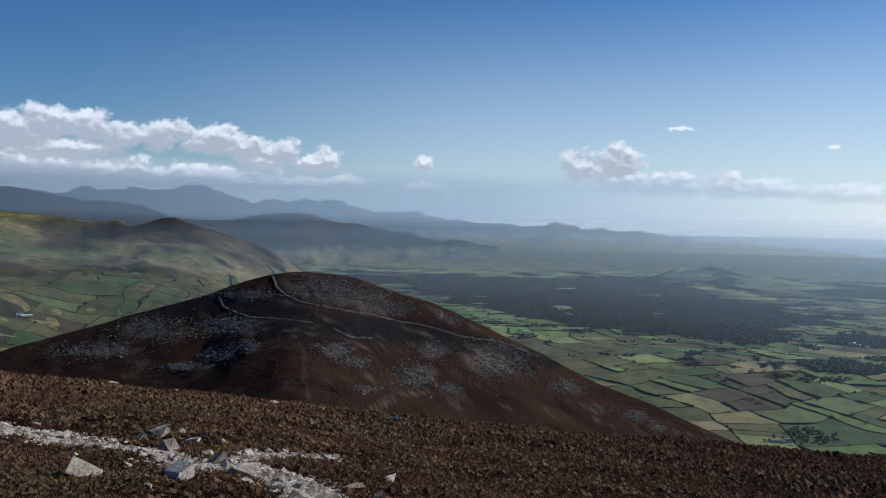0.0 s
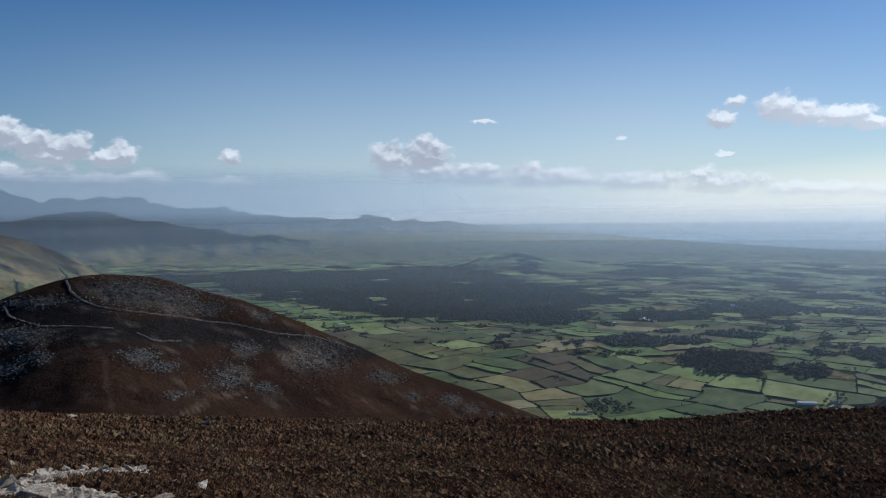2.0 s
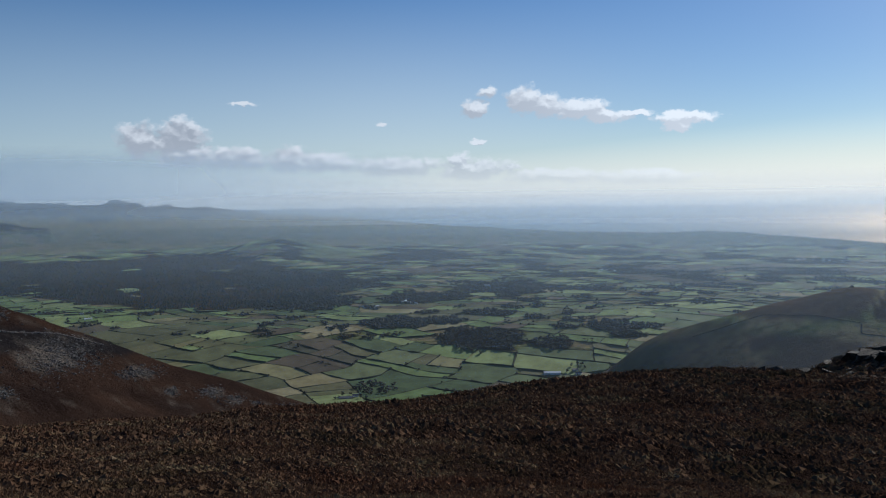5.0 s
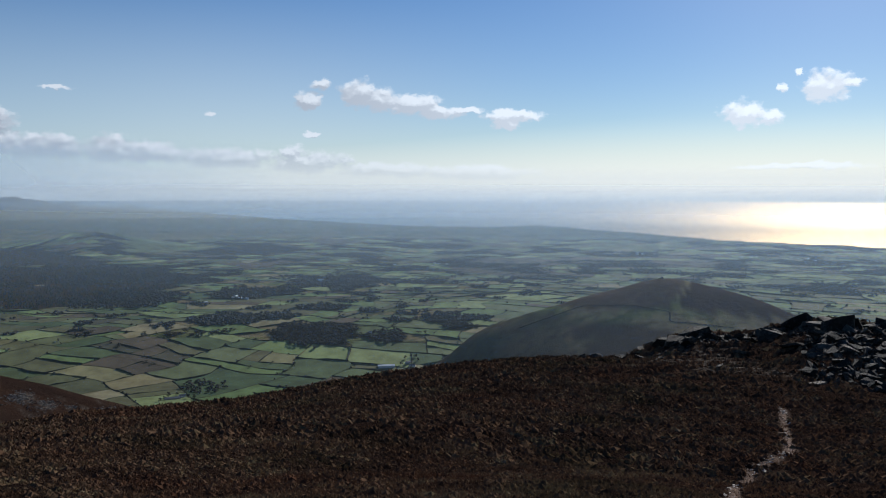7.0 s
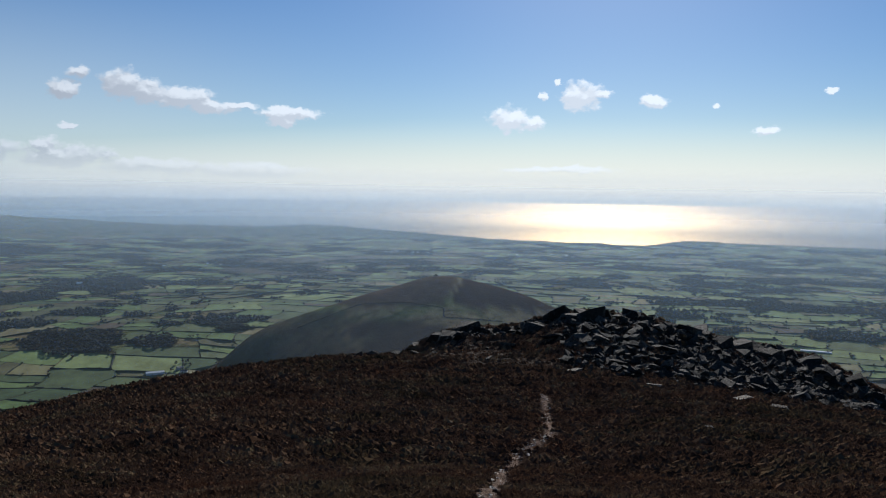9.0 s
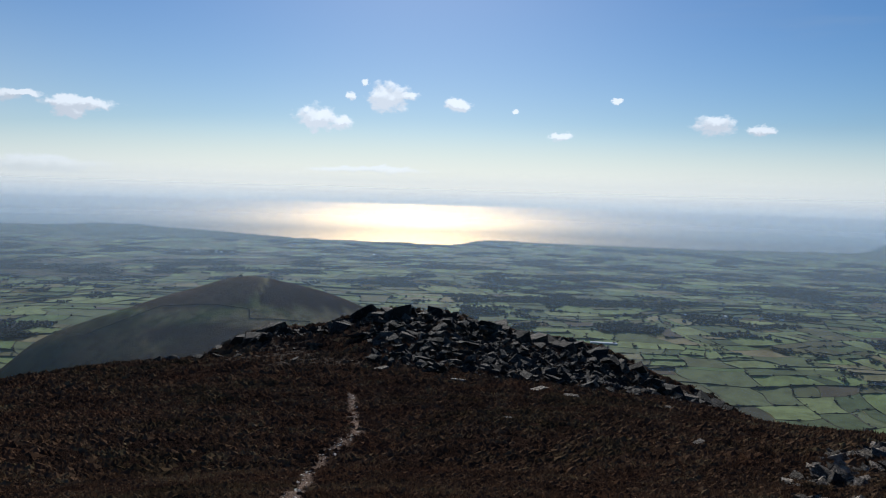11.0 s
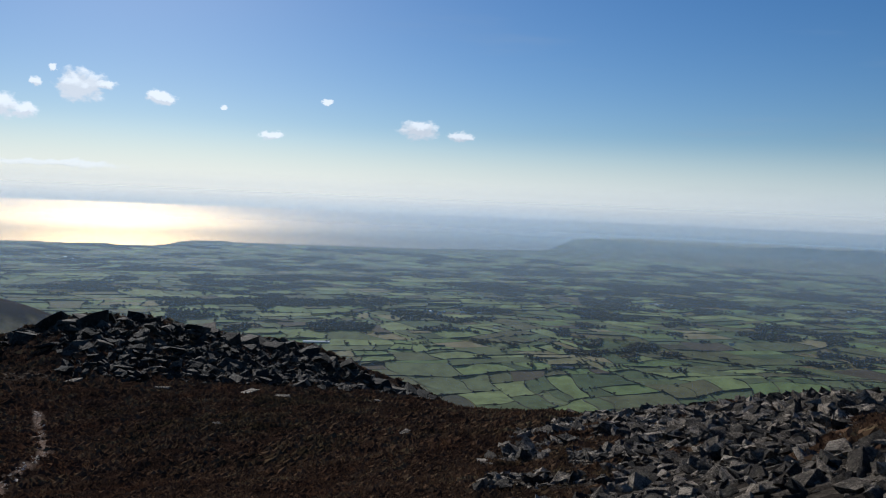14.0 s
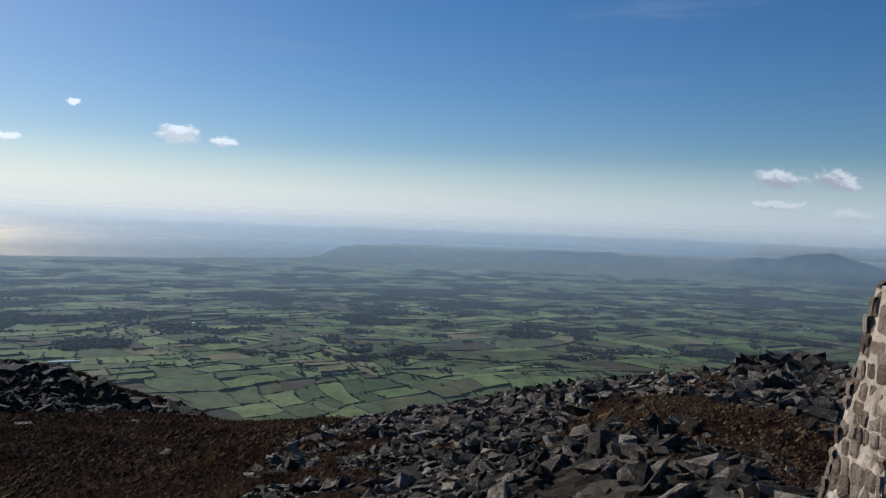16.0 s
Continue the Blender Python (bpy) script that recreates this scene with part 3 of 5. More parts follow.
    t.links.new(p, block.inputs["Vector"])
    pick = t.nodes.new("ShaderNodeSeparateColor")
    t.links.new(block.outputs["Color"], pick.inputs[0])
    stone = ramp(t, math_node(t, "ADD", math_node(t, "MULTIPLY", pick.outputs[0], 0.6), math_node(t, "MULTIPLY", fbm(t, p, 3.0, 6, 0.7), 0.4)), [(0.25, (0.02, 0.018, 0.017)), (0.55, (0.07, 0.058, 0.046)), (0.8, (0.22, 0.19, 0.155))])
    # near-black tone for the painted shade and the crag
    shade_crag_tone = ramp(t, fbm(t, p, 0.3, 6, 0.7), [(0.35, (0.008, 0.008, 0.009)), (0.7, (0.026, 0.022, 0.022))])
    col = mix(t, cov.outputs["Alpha"], col, shade_crag_tone)
    col = mix(t, sep.outputs[1], col, stone)
    gravel = ramp(t, fbm(t, p, 6.0, 6, 0.7), [(0.3, (0.11, 0.07, 0.05)), (0.7, (0.34, 0.25, 0.19))])
    col = mix(t, sep.outputs[2], col, gravel)
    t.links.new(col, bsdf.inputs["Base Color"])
    bsdf.inputs["Roughness"].default_value = 1.0
    bsdf.inputs["Specular IOR Level"].default_value = 0.0
    bump(t, fbm(t, p, 2.2, 8, 0.75), 0.9, 0.5, bsdf)
    tn = t.nodes.new("ShaderNodeAttribute")
    tn.attribute_name = "true_normal"
    knolls = node(t, "ShaderNodeBump", Strength=0.8, Distance=5.0)
    t.links.new(fbm(t, p, 0.09, 7, 0.7), knolls.inputs["Height"])
    t.links.new(tn.outputs["Vector"], knolls.inputs["Normal"])
    t.links.new(knolls.outputs[0], t.nodes["Bump"].inputs["Normal"])
    me.materials.append(m)
    return tagged(new("ground", me), "heather moor on stony hills above a green farmed plain", "ground", kind="structure")


ground_sheet = ground()


def sea():
    x, y, quads = polar(np.arange(-36, 151, 1.0), np.geomspace(8600, 43000, 60), False)
    me = mesh_from("sea", np.stack(placed(x, y, np.full_like(x, SEA)), 1), quads)
    flat = me.attributes.new("true_place", "FLOAT_VECTOR", "POINT")
    flat.data.foreach_set("vector", np.stack([x, y, x * 0], 1).astype(np.float32).ravel())
    m, t, bsdf = material("sea_water")
    t.nodes.remove(bsdf)
    # warm sunlight is put into the gloss colour; blue diffuse offsets its tan
    blue_fill = node(t, "ShaderNodeBsdfDiffuse", Color=(0.08, 0.25, 0.42, 1))
    warm_glint = node(t, "ShaderNodeBsdfGlossy", Color=(1.0, 0.71, 0.33, 1), Roughness=0.46)
    up = node(t, "ShaderNodeCombineXYZ", Z=1.0)
    ripple = t.nodes.new("ShaderNodeMixShader")
    ripple.inputs[0].default_value = 0.31
    for k, shader in ((1, blue_fill), (2, warm_glint)):
        t.links.new(up.outputs[0], shader.inputs["Normal"])
        t.links.new(shader.outputs[0], ripple.inputs[k])
    t.links.new(ripple.outputs[0], t.nodes["Material Output"].inputs[0])
    me.materials.append(m)
    return tagged(new("water", me), "calm grey-blue sea with a bright sun glitter", "sea", kind="structure")


sea()


# ---- haze, painted on translucent shells ----
def haze_shell(name, radius, stops, lo, hi, inland=False, seaward=False, lean=1.0):
    """Distance haze painted on a translucent ring round the eye that leans in towards its top, denser towards the
    horizon.
    """
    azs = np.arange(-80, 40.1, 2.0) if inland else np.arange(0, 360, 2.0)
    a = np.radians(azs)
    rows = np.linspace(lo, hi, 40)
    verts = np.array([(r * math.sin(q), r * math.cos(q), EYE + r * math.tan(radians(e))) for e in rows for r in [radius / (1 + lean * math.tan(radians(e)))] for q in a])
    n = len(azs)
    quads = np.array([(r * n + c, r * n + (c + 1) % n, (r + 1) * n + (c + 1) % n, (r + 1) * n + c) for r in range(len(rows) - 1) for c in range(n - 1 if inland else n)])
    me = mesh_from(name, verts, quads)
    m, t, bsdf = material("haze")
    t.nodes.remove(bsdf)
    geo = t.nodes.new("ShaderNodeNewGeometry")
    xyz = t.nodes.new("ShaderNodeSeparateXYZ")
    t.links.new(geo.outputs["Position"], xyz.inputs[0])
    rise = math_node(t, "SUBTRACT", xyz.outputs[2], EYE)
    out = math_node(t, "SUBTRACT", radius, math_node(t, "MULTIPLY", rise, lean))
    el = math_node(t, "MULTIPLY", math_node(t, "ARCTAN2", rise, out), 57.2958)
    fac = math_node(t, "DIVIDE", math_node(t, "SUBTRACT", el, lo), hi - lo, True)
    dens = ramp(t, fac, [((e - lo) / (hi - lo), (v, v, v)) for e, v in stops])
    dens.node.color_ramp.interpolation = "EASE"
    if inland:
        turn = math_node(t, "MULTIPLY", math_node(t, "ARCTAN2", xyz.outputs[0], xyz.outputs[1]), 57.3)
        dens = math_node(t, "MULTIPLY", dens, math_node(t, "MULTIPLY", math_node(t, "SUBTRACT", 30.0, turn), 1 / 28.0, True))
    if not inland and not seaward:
        # painted haze is thinner away from the sun's side
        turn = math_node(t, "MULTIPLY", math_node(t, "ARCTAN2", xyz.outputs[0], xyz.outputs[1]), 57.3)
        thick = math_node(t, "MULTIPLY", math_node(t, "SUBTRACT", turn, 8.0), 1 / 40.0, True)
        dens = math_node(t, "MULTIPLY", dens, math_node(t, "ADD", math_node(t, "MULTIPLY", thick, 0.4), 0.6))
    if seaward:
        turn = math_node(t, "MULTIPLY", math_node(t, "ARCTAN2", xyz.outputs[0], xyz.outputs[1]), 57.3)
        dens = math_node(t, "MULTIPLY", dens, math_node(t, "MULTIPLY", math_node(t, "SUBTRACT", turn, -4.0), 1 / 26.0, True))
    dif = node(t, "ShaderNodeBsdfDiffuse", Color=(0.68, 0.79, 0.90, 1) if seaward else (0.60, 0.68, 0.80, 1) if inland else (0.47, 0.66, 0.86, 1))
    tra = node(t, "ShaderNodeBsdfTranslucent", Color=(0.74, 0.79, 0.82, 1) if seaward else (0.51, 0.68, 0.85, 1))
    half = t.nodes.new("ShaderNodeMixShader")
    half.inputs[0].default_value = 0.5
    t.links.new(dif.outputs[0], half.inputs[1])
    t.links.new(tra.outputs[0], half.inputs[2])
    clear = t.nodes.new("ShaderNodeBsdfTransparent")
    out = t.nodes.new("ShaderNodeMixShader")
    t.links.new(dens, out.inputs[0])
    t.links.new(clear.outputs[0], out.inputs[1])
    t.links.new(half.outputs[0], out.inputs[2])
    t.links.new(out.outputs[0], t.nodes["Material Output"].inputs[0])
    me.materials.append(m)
    ob = tagged(new("haze", me), "translucent shell standing in for blue haze over the plain", "haze", kind="structure")
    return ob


haze_shell("haze", 1330, [(-15, 0.02), (-12, 0.05), (-10, 0.065), (-8, 0.08), (-6, 0.10), (-3, 0.12), (-1.2, 0.09), (0.2, 0.0)], -16, 0.4, lean=0.0)
haze_shell("haze", 1900, [(-9.5, 0.0), (-8.3, 0.035), (-6, 0.085), (-4, 0.11), (-2.5, 0.12), (-1.2, 0.08), (0.2, 0.0)], -10, 0.4)
haze_shell("haze", 2350, [(-6.8, 0.0), (-6.0, 0.04), (-4.5, 0.11), (-3, 0.15), (-2, 0.15), (-1.2, 0.10), (0.2, 0.0)], -7, 0.4)
haze_shell("haze", 2760, [(-5.0, 0.0), (-4.2, 0.04), (-3, 0.11), (-2, 0.14), (-1, 0.10), (0.2, 0.0)], -5.2, 0.4)
haze_shell("haze", 3150, [(-3.8, 0.0), (-3.0, 0.08), (-2.3, 0.22), (-1.2, 0.25), (0.2, 0.0)], -4.0, 0.4)
# shell that paints in the sea haze beyond the headlands
haze_shell("haze", 3800, [(-2.25, 0.0), (-1.7, 0.28), (-0.9, 0.62), (-0.2, 0.55), (0.6, 0.22), (1.8, 0.0)], -2.4, 2, seaward=True)
# shells that paint thicker haze in front of the mountains and between their ranges
haze_shell("haze", 3180, [(-1.6, 0.0), (-0.6, 0.15), (0.4, 0.5), (2.0, 0.5), (3.6, 0.0)], -2.0, 4, True)
haze_shell("haze", 4050, [(-1.8, 0.0), (-0.8, 0.3), (0.4, 0.6), (2.0, 0.55), (3.6, 0.0)], -2.0, 4, True)


# ---- the farmed plain ----
rng = np.random.default_rng(7)


def part(name, verts, faces, mat, parent=None, label=""):
    me = bpy.data.meshes.new(name)
    me.from_pydata([tuple(map(float, v)) for v in verts], [], [tuple(map(int, q)) for q in faces])
    me.materials.append(mat)
    ob = new(name, me)
    ob.parent = parent
    return tagged(ob, label)


def leafy(name, lo, mid, hi, scale=0.5):
    m, t, bsdf = material(name)
    geo = t.nodes.new("ShaderNodeNewGeometry")
    pos = fbm(t, geo.outputs["Position"], scale, 4)
    fac = math_node(t, "ADD", math_node(t, "MULTIPLY", geo.outputs["Random Per Island"], 0.5), math_node(t, "MULTIPLY", pos, 0.5))
    t.links.new(ramp(t, fac, [(0.2, lo), (0.5, mid), (0.8, hi)]), bsdf.inputs["Base Color"])
    bsdf.inputs["Roughness"].default_value = 0.9
    bsdf.inputs["Specular IOR Level"].default_value = 0.15
    return m


HEDGE = leafy("hedge_leaves", (0.025, 0.03, 0.017), (0.042, 0.048, 0.026), (0.065, 0.065, 0.035))
WOOD = leafy("winter_woodland", (0.02, 0.021, 0.015), (0.036, 0.034, 0.024), (0.055, 0.05, 0.034))
CONIFER = leafy("conifer_needles", (0.013, 0.022, 0.02), (0.022, 0.036, 0.03), (0.034, 0.05, 0.04))


def turf(name, a, b, c):
    m, t, bsdf = material(name)
    geo = t.nodes.new("ShaderNodeNewGeometry")
    obj = t.nodes.new("ShaderNodeObjectInfo")
    pick = math_node(t, "FRACT", math_node(t, "ADD", geo.outputs["Random Per Island"], obj.outputs["Random"]))
    base = ramp(t, pick, [(0.1, a), (0.5, b), (0.9, c)])
    worn = fbm(t, geo.outputs["Position"], 0.02, 6, 0.65)
    dark = ramp(t, worn, [(0.35, (0.62, 0.60, 0.55)), (0.6, (1, 1, 1)), (0.75, (1.2, 1.1, 1.0))])
    mul = t.nodes.new("ShaderNodeMix")
    mul.data_type, mul.blend_type = "RGBA", "MULTIPLY"
    mul.inputs[0].default_value = 1.0
    t.links.new(base, mul.inputs[6])
    t.links.new(dark, mul.inputs[7])
    t.links.new(mul.outputs[2], bsdf.inputs["Base Color"])
    bsdf.inputs["Roughness"].default_value = 0.95
    bsdf.inputs["Specular IOR Level"].default_value = 0.1
    up = node(t, "ShaderNodeCombineXYZ", Z=1.0)
    t.links.new(up.outputs[0], bsdf.inputs["Normal"])
    return m


TURF = [turf("lush_pasture", (0.115, 0.17, 0.055), (0.17, 0.225, 0.075), (0.215, 0.255, 0.10)),
        turf("pasture", (0.062, 0.095, 0.038), (0.095, 0.125, 0.05), (0.135, 0.16, 0.07)),
        turf("rough_grazing", (0.085, 0.09, 0.04), (0.125, 0.12, 0.055), (0.105, 0.12, 0.05)),
        turf("bleached_grass", (0.22, 0.19, 0.09), (0.25, 0.22, 0.12), (0.20, 0.19, 0.085)),
        turf("rushy_marsh", (0.075, 0.06, 0.038), (0.10, 0.08, 0.05), (0.06, 0.06, 0.035))]

def is_farmed(x, y):
    d, az = bearings(x, y)
    z = land(x, y)
    p = plain(az, d)
    coast = -SEA / tan_deg(column(COAST, az)) - 150
    return (np.abs(z - p) < np.where(d > 6000, np.where(az < -4, 250, 260), np.where(az < -4, 250, np.where((az > 40) & (az < 72), 55, 22)))) & (d < coast) & (d > 1500)


def warped(u, v):
    x = u * 0.93 - v * 0.37
    y = u * 0.37 + v * 0.93
    return (x + rough(x, y, 1100, 2, 50) * 480 + rough(x, y, 330, 3, 52) * 120, y + rough(x, y, 1100, 2, 54) * 480 + rough(x, y, 330, 3, 56) * 120)


def split(u0, v0, u1, v1, goal, out):
    w, h = u1 - u0, v1 - v0
    if w * h < goal * rng.uniform(0.5, 3.0):
        out.append((u0, v0, u1, v1))
        return
    k = rng.uniform(0.28, 0.72)
    if w * rng.uniform(0.8, 1.25) > h:
        split(u0, v0, u0 + k * w, v1, goal, out)
        split(u0 + k * w, v0, u1, v1, goal, out)
    else:
        split(u0, v0, u1, v0 + k * h, goal, out)
        split(u0, v0 + k * h, u1, v1, goal, out)


def enclosures():
    cells = []
    side = 640.0
    for i in range(-16, 18):
        for j in range(-16, 18):
            u, v = i * side, j * side
            d, az = (float(q[0]) for q in bearings(*warped(np.array([u + side / 2]), np.array([v + side / 2]))))
            if 1300 < d < 9800 and -38 < az < 142:
                split(u, v, u + side, v + side, 11000 + 9000 * float(step(1800, 6000, d)), cells)
    return np.array(cells)


CELLS = enclosures()


def outline(cells, inset, cuts):
    """The corners and cuts round each cell, warped to the plain: arrays of cells by points."""
    u0, v0, u1, v1 = (cells[:, k:k + 1] for k in range(4))
    k = np.linspace(0, 1, cuts, endpoint=False)[None, :]
    a0, b0, a1, b1 = u0 + inset, v0 + inset, u1 - inset, v1 - inset
    o = 0 * k
    u = np.concatenate([a0 + (a1 - a0) * k, a1 + o, a1 + (a0 - a1) * k, a0 + o], 1)
    v = np.concatenate([b0 + o, b0 + (b1 - b0) * k, b1 + o, b1 + (b0 - b1) * k], 1)
    return warped(u, v)


def fields():
    mid = warped((CELLS[:, 0] + CELLS[:, 2]) / 2, (CELLS[:, 1] + CELLS[:, 3]) / 2)
    d, az = bearings(*mid)
    keep = is_farmed(*mid) & ~in_forest(*mid) & ~in_woods(*mid)
    marsh = rough(mid[0], mid[1], 700, 3, 63)
    kept, singles = [], 0
    for lo, hi, cuts, inset, lift in ((1300, 3500, 5, 1.7, 1.0), (3500, 9900, 2, 3.4, 1.4)):
        n = np.nonzero(keep & (d >= lo) & (d < hi))[0]
        n = n[np.argsort(d[n])]
        x, y = outline(CELLS[n], inset, cuts)
        ok = is_farmed(x, y).all(1)
        n, x, y = n[ok], x[ok], y[ok]
        kept.append(n)
        co = np.stack(placed(x, y, land(x, y) + lift + (np.hypot(x, y) - 1500) * 0.0008), 2)
        r, tone = rng.random(len(n)), rng.random(len(n))
        tan = np.where((az[n] > 8) & (az[n] < 24) & (d[n] < 2900), 0.45, 0.10)
        kind = np.where(r < 0.86, 1, 2)
        kind = np.where(r < 0.42 + tan / 2, 0, kind)
        kind = np.where(r < 0.05 + tan, np.where(tone < 0.4, 3, 2), kind)
        kind = np.where((az[n] < -9) & (r < 0.7), 2, kind)
        moss = np.hypot((az[n] - 20.8) / 2.2, (np.degrees(np.arctan2(plain(az[n], d[n]), d[n])) + 11.0) / 1.5) < 0.7 + 0.5 * tone
        kind = np.where((marsh[n] > np.where(az[n] > 60, 0.52, 0.28)) | (r < 0.05) | moss, 4, kind)
        sight = np.degrees(np.arctan2(plain(az[n], d[n]), d[n]))
        kind = np.where(np.hypot((az[n] - 99.2) / 2.6, (sight + 10.2) / 0.5) < 1, 3, kind)
        # brightly lit band of fields: its light is put in as lush pasture colour
        kind = np.where(np.hypot((az[n] - 4.5) / 6.0, (sight + 6.6) / 1.3) < 1, 0, kind)
        first = min(len(n), 290 - singles)
        for i in range(first):
            part("field", co[i], [range(co.shape[1])], TURF[kind[i]], ground_sheet)
        singles += first
        for k in range(len(TURF)):
            rest = co[first:][kind[first:] == k]
            if len(rest):
                me = mesh_from("far_field", rest.reshape(-1, 3), np.arange(rest.shape[0] * rest.shape[1]).reshape(rest.shape[0], -1))
                me.materials.append(TURF[k])
                ob = tagged(new("far_field", me), kind="stuff")
                ob.parent = ground_sheet
    return kept


KEPT = fields()


def hedges():
    verts, quads, trees, base = [], [], [], 0
    for n, cuts, wide, high, wooded in ((KEPT[0], 5, 1.5, 3.0, 0.17), (KEPT[1], 2, 3.4, 4.4, 0.36)):
        c = CELLS[n]
        for p, q in (((0, 1), (2, 1)), ((0, 1), (0, 3)), ((2, 3), (2, 1))):
            run = c[rng.random(len(c)) > 0.2]
            k = np.linspace(0, 1, cuts + 1)[None, :]
            x, y = warped(run[:, p[0], None] + (run[:, q[0], None] - run[:, p[0], None]) * k, run[:, p[1], None] + (run[:, q[1], None] - run[:, p[1], None]) * k)
            z = land(x, y)
            tx, ty = np.gradient(x, axis=1), np.gradient(y, axis=1)
            ln = np.hypot(tx, ty) + 1e-6
            body = rng.uniform(0.35, 1.5, (len(run), 1))
            w, h = wide * body * rng.uniform(0.6, 1.4, x.shape), high * body * rng.uniform(0.5, 1.5, x.shape)
            for s, dz in ((-1, 0.4 + 0 * h), (0.1, h), (1, 0.4 + 0 * h)):
                verts.append(np.stack(placed(x - ty / ln * w * s, y + tx / ln * w * s, z + dz), 2).reshape(-1, 3))
            size = x.size
            i = (np.arange(x.shape[0])[:, None] * x.shape[1] + np.arange(x.shape[1] - 1)[None, :]).ravel()
            for r in range(2):
                o = base + r * size
                quads.append(np.stack([o + i, o + i + 1, o + size + i + 1, o + size + i], 1))
            base += 3 * size
            pick = rng.random(x.shape) < wooded
            trees.append(np.stack([x[pick], y[pick], rng.uniform(4, 9, pick.sum())], 1))
    me = mesh_from("hedgerow", np.concatenate(verts), np.concatenate(quads))
    me.materials.append(HEDGE)
    tagged(new("hedgerow", me), "dark thorn hedgerows and banks between the fields", "hedge", kind="stuff")
    return np.concatenate(trees)


HEDGE_TREES = hedges()


def many(protos, spots, yaw, wide, high):
    """Copies of small shapes stood upright and joined: arrays of places, turns, widths and heights."""
    V, F, base = [], [], 0
    for k, (v, f) in enumerate(protos):
        i = np.arange(k, len(yaw), len(protos))
        c, n = (np.cos(yaw[i]) * wide[i])[:, None], (np.sin(yaw[i]) * wide[i])[:, None]
        co = np.stack([spots[i, :1] + v[:, 0] * c - v[:, 1] * n, spots[i, 1:2] + v[:, 0] * n + v[:, 1] * c, spots[i, 2:] + v[:, 2] * high[i][:, None]], 2)
        V.append(co.reshape(-1, 3))
        F.append((f[None] + (base + np.arange(len(i)) * len(v))[:, None, None]).reshape(-1, f.shape[1]))
        base += len(i) * len(v)
    return np.concatenate(V), np.concatenate(F)


def tumbled(protos, spots, size, tilt):
    """Stones laid at arrays of places, each turned at random and leaning up to that many radians, joined."""
    V, F, base = [], [], 0
    a, b, c = rng.uniform(0, 6.28, len(size)), rng.uniform(-tilt, tilt, len(size)), rng.uniform(-tilt, tilt, len(size))
    for k, (v, f) in enumerate(protos):
        i = np.arange(k, len(size), len(protos))
        ca, sa, cb, sb, cc, sc = (g(q[i])[:, None] for q in (a, b, c) for g in (np.cos, np.sin))
        x, y, z = v[:, 0] * cc + v[:, 2] * sc, v[:, 1] + 0 * cc, v[:, 2] * cc - v[:, 0] * sc
        y, z = y * cb - z * sb, y * sb + z * cb
        x, y = x * ca - y * sa, x * sa + y * ca
        V.append((spots[i][:, None, :] + np.stack([x, y, z], 2) * size[i][:, None, None]).reshape(-1, 3))
        F.append((f[None] + (base + np.arange(len(i)) * len(v))[:, None, None]).reshape(-1, f.shape[1]))
        base += len(i) * len(v)
    return np.concatenate(V), np.concatenate(F)


def facets(name, verts, faces, mat):
    me = mesh_from(name, verts, faces)
    me.polygons.foreach_set("use_smooth", np.zeros(len(me.polygons), bool))
    me.materials.append(mat)
    return new(name, me)


def clump_mesh(kind, seed):
    """A small bare-branched or needle crown: uneven lobes over a short trunk, a metre high."""
    r = np.random.default_rng(seed)
    vs, fs = [], []

    def lobe(cx, cy, cz, s, h):
        base = len(vs)
        n = 5
        a = r.uniform(0, 6.28) + np.arange(n) * 6.283 / n
        vs.append((cx + r.normal(0, s * 0.15), cy + r.normal(0, s * 0.15), cz + h))
        vs.extend((cx + s * math.cos(q) * r.uniform(0.7, 1.25), cy + s * math.sin(q) * r.uniform(0.7, 1.25), cz + h * r.uniform(-0.1, 0.35)) for q in a)
        vs.append((cx, cy, cz - h * 0.55))
        for i in range(n):
            j = (i + 1) % n
            fs.append((base, base + 1 + i, base + 1 + j))
            fs.append((base + n + 1, base + 1 + j, base + 1 + i))

    if kind == "conifer":
        lobe(0, 0, 0.22, 0.24, 0.38)
        lobe(0, 0, 0.5, 0.15, 0.5)
    elif kind == "far":
        lobe(r.normal(0, 0.1), r.normal(0, 0.1), 0.36, 0.62, 0.6)
    else:
        for _ in range(4):
            q, s = r.uniform(0, 6.28), r.uniform(0.1, 0.4)
            lobe(s * math.cos(q), s * math.sin(q), r.uniform(0.3, 0.72), r.uniform(0.24, 0.4), r.uniform(0.16, 0.26))
        lobe(0, 0, 0.15, 0.05, 0.3)
    return np.array(vs), np.array(fs)


def scatter(name, spots, protos, mat, label, category, far_protos):
    """spots: true x, y, height in metres."""
    if not len(spots):
        return None
    s = np.array(spots)
    z = land(s[:, 0], s[:, 1])
    px, py, pz = placed(s[:, 0], s[:, 1], z)
    k = drawn(np.hypot(s[:, 0], s[:, 1])) / np.hypot(s[:, 0], s[:, 1])
    near = np.hypot(s[:, 0], s[:, 1]) < 2800
    made = []
    for here, shapes in ((near, protos), (~near, far_protos)):
        h = s[here, 2] * k[here]
        made.append(many(shapes, np.stack([px, py, pz], 1)[here], rng.uniform(0, 6.28, len(h)), h * rng.uniform(0.8, 1.4, len(h)), h))
    (v0, f0), (v1, f1) = made
    return tagged(facets(name, np.concatenate([v0, v1]), np.concatenate([f0, f1 + len(v0)]), mat), label, category, kind="stuff")


BROADLEAF = [clump_mesh("broadleaf", k) for k in range(6)]
FAR_LEAF = [clump_mesh("far", k) for k in range(6)]
NEEDLE = [clump_mesh("conifer", k) for k in range(4)]
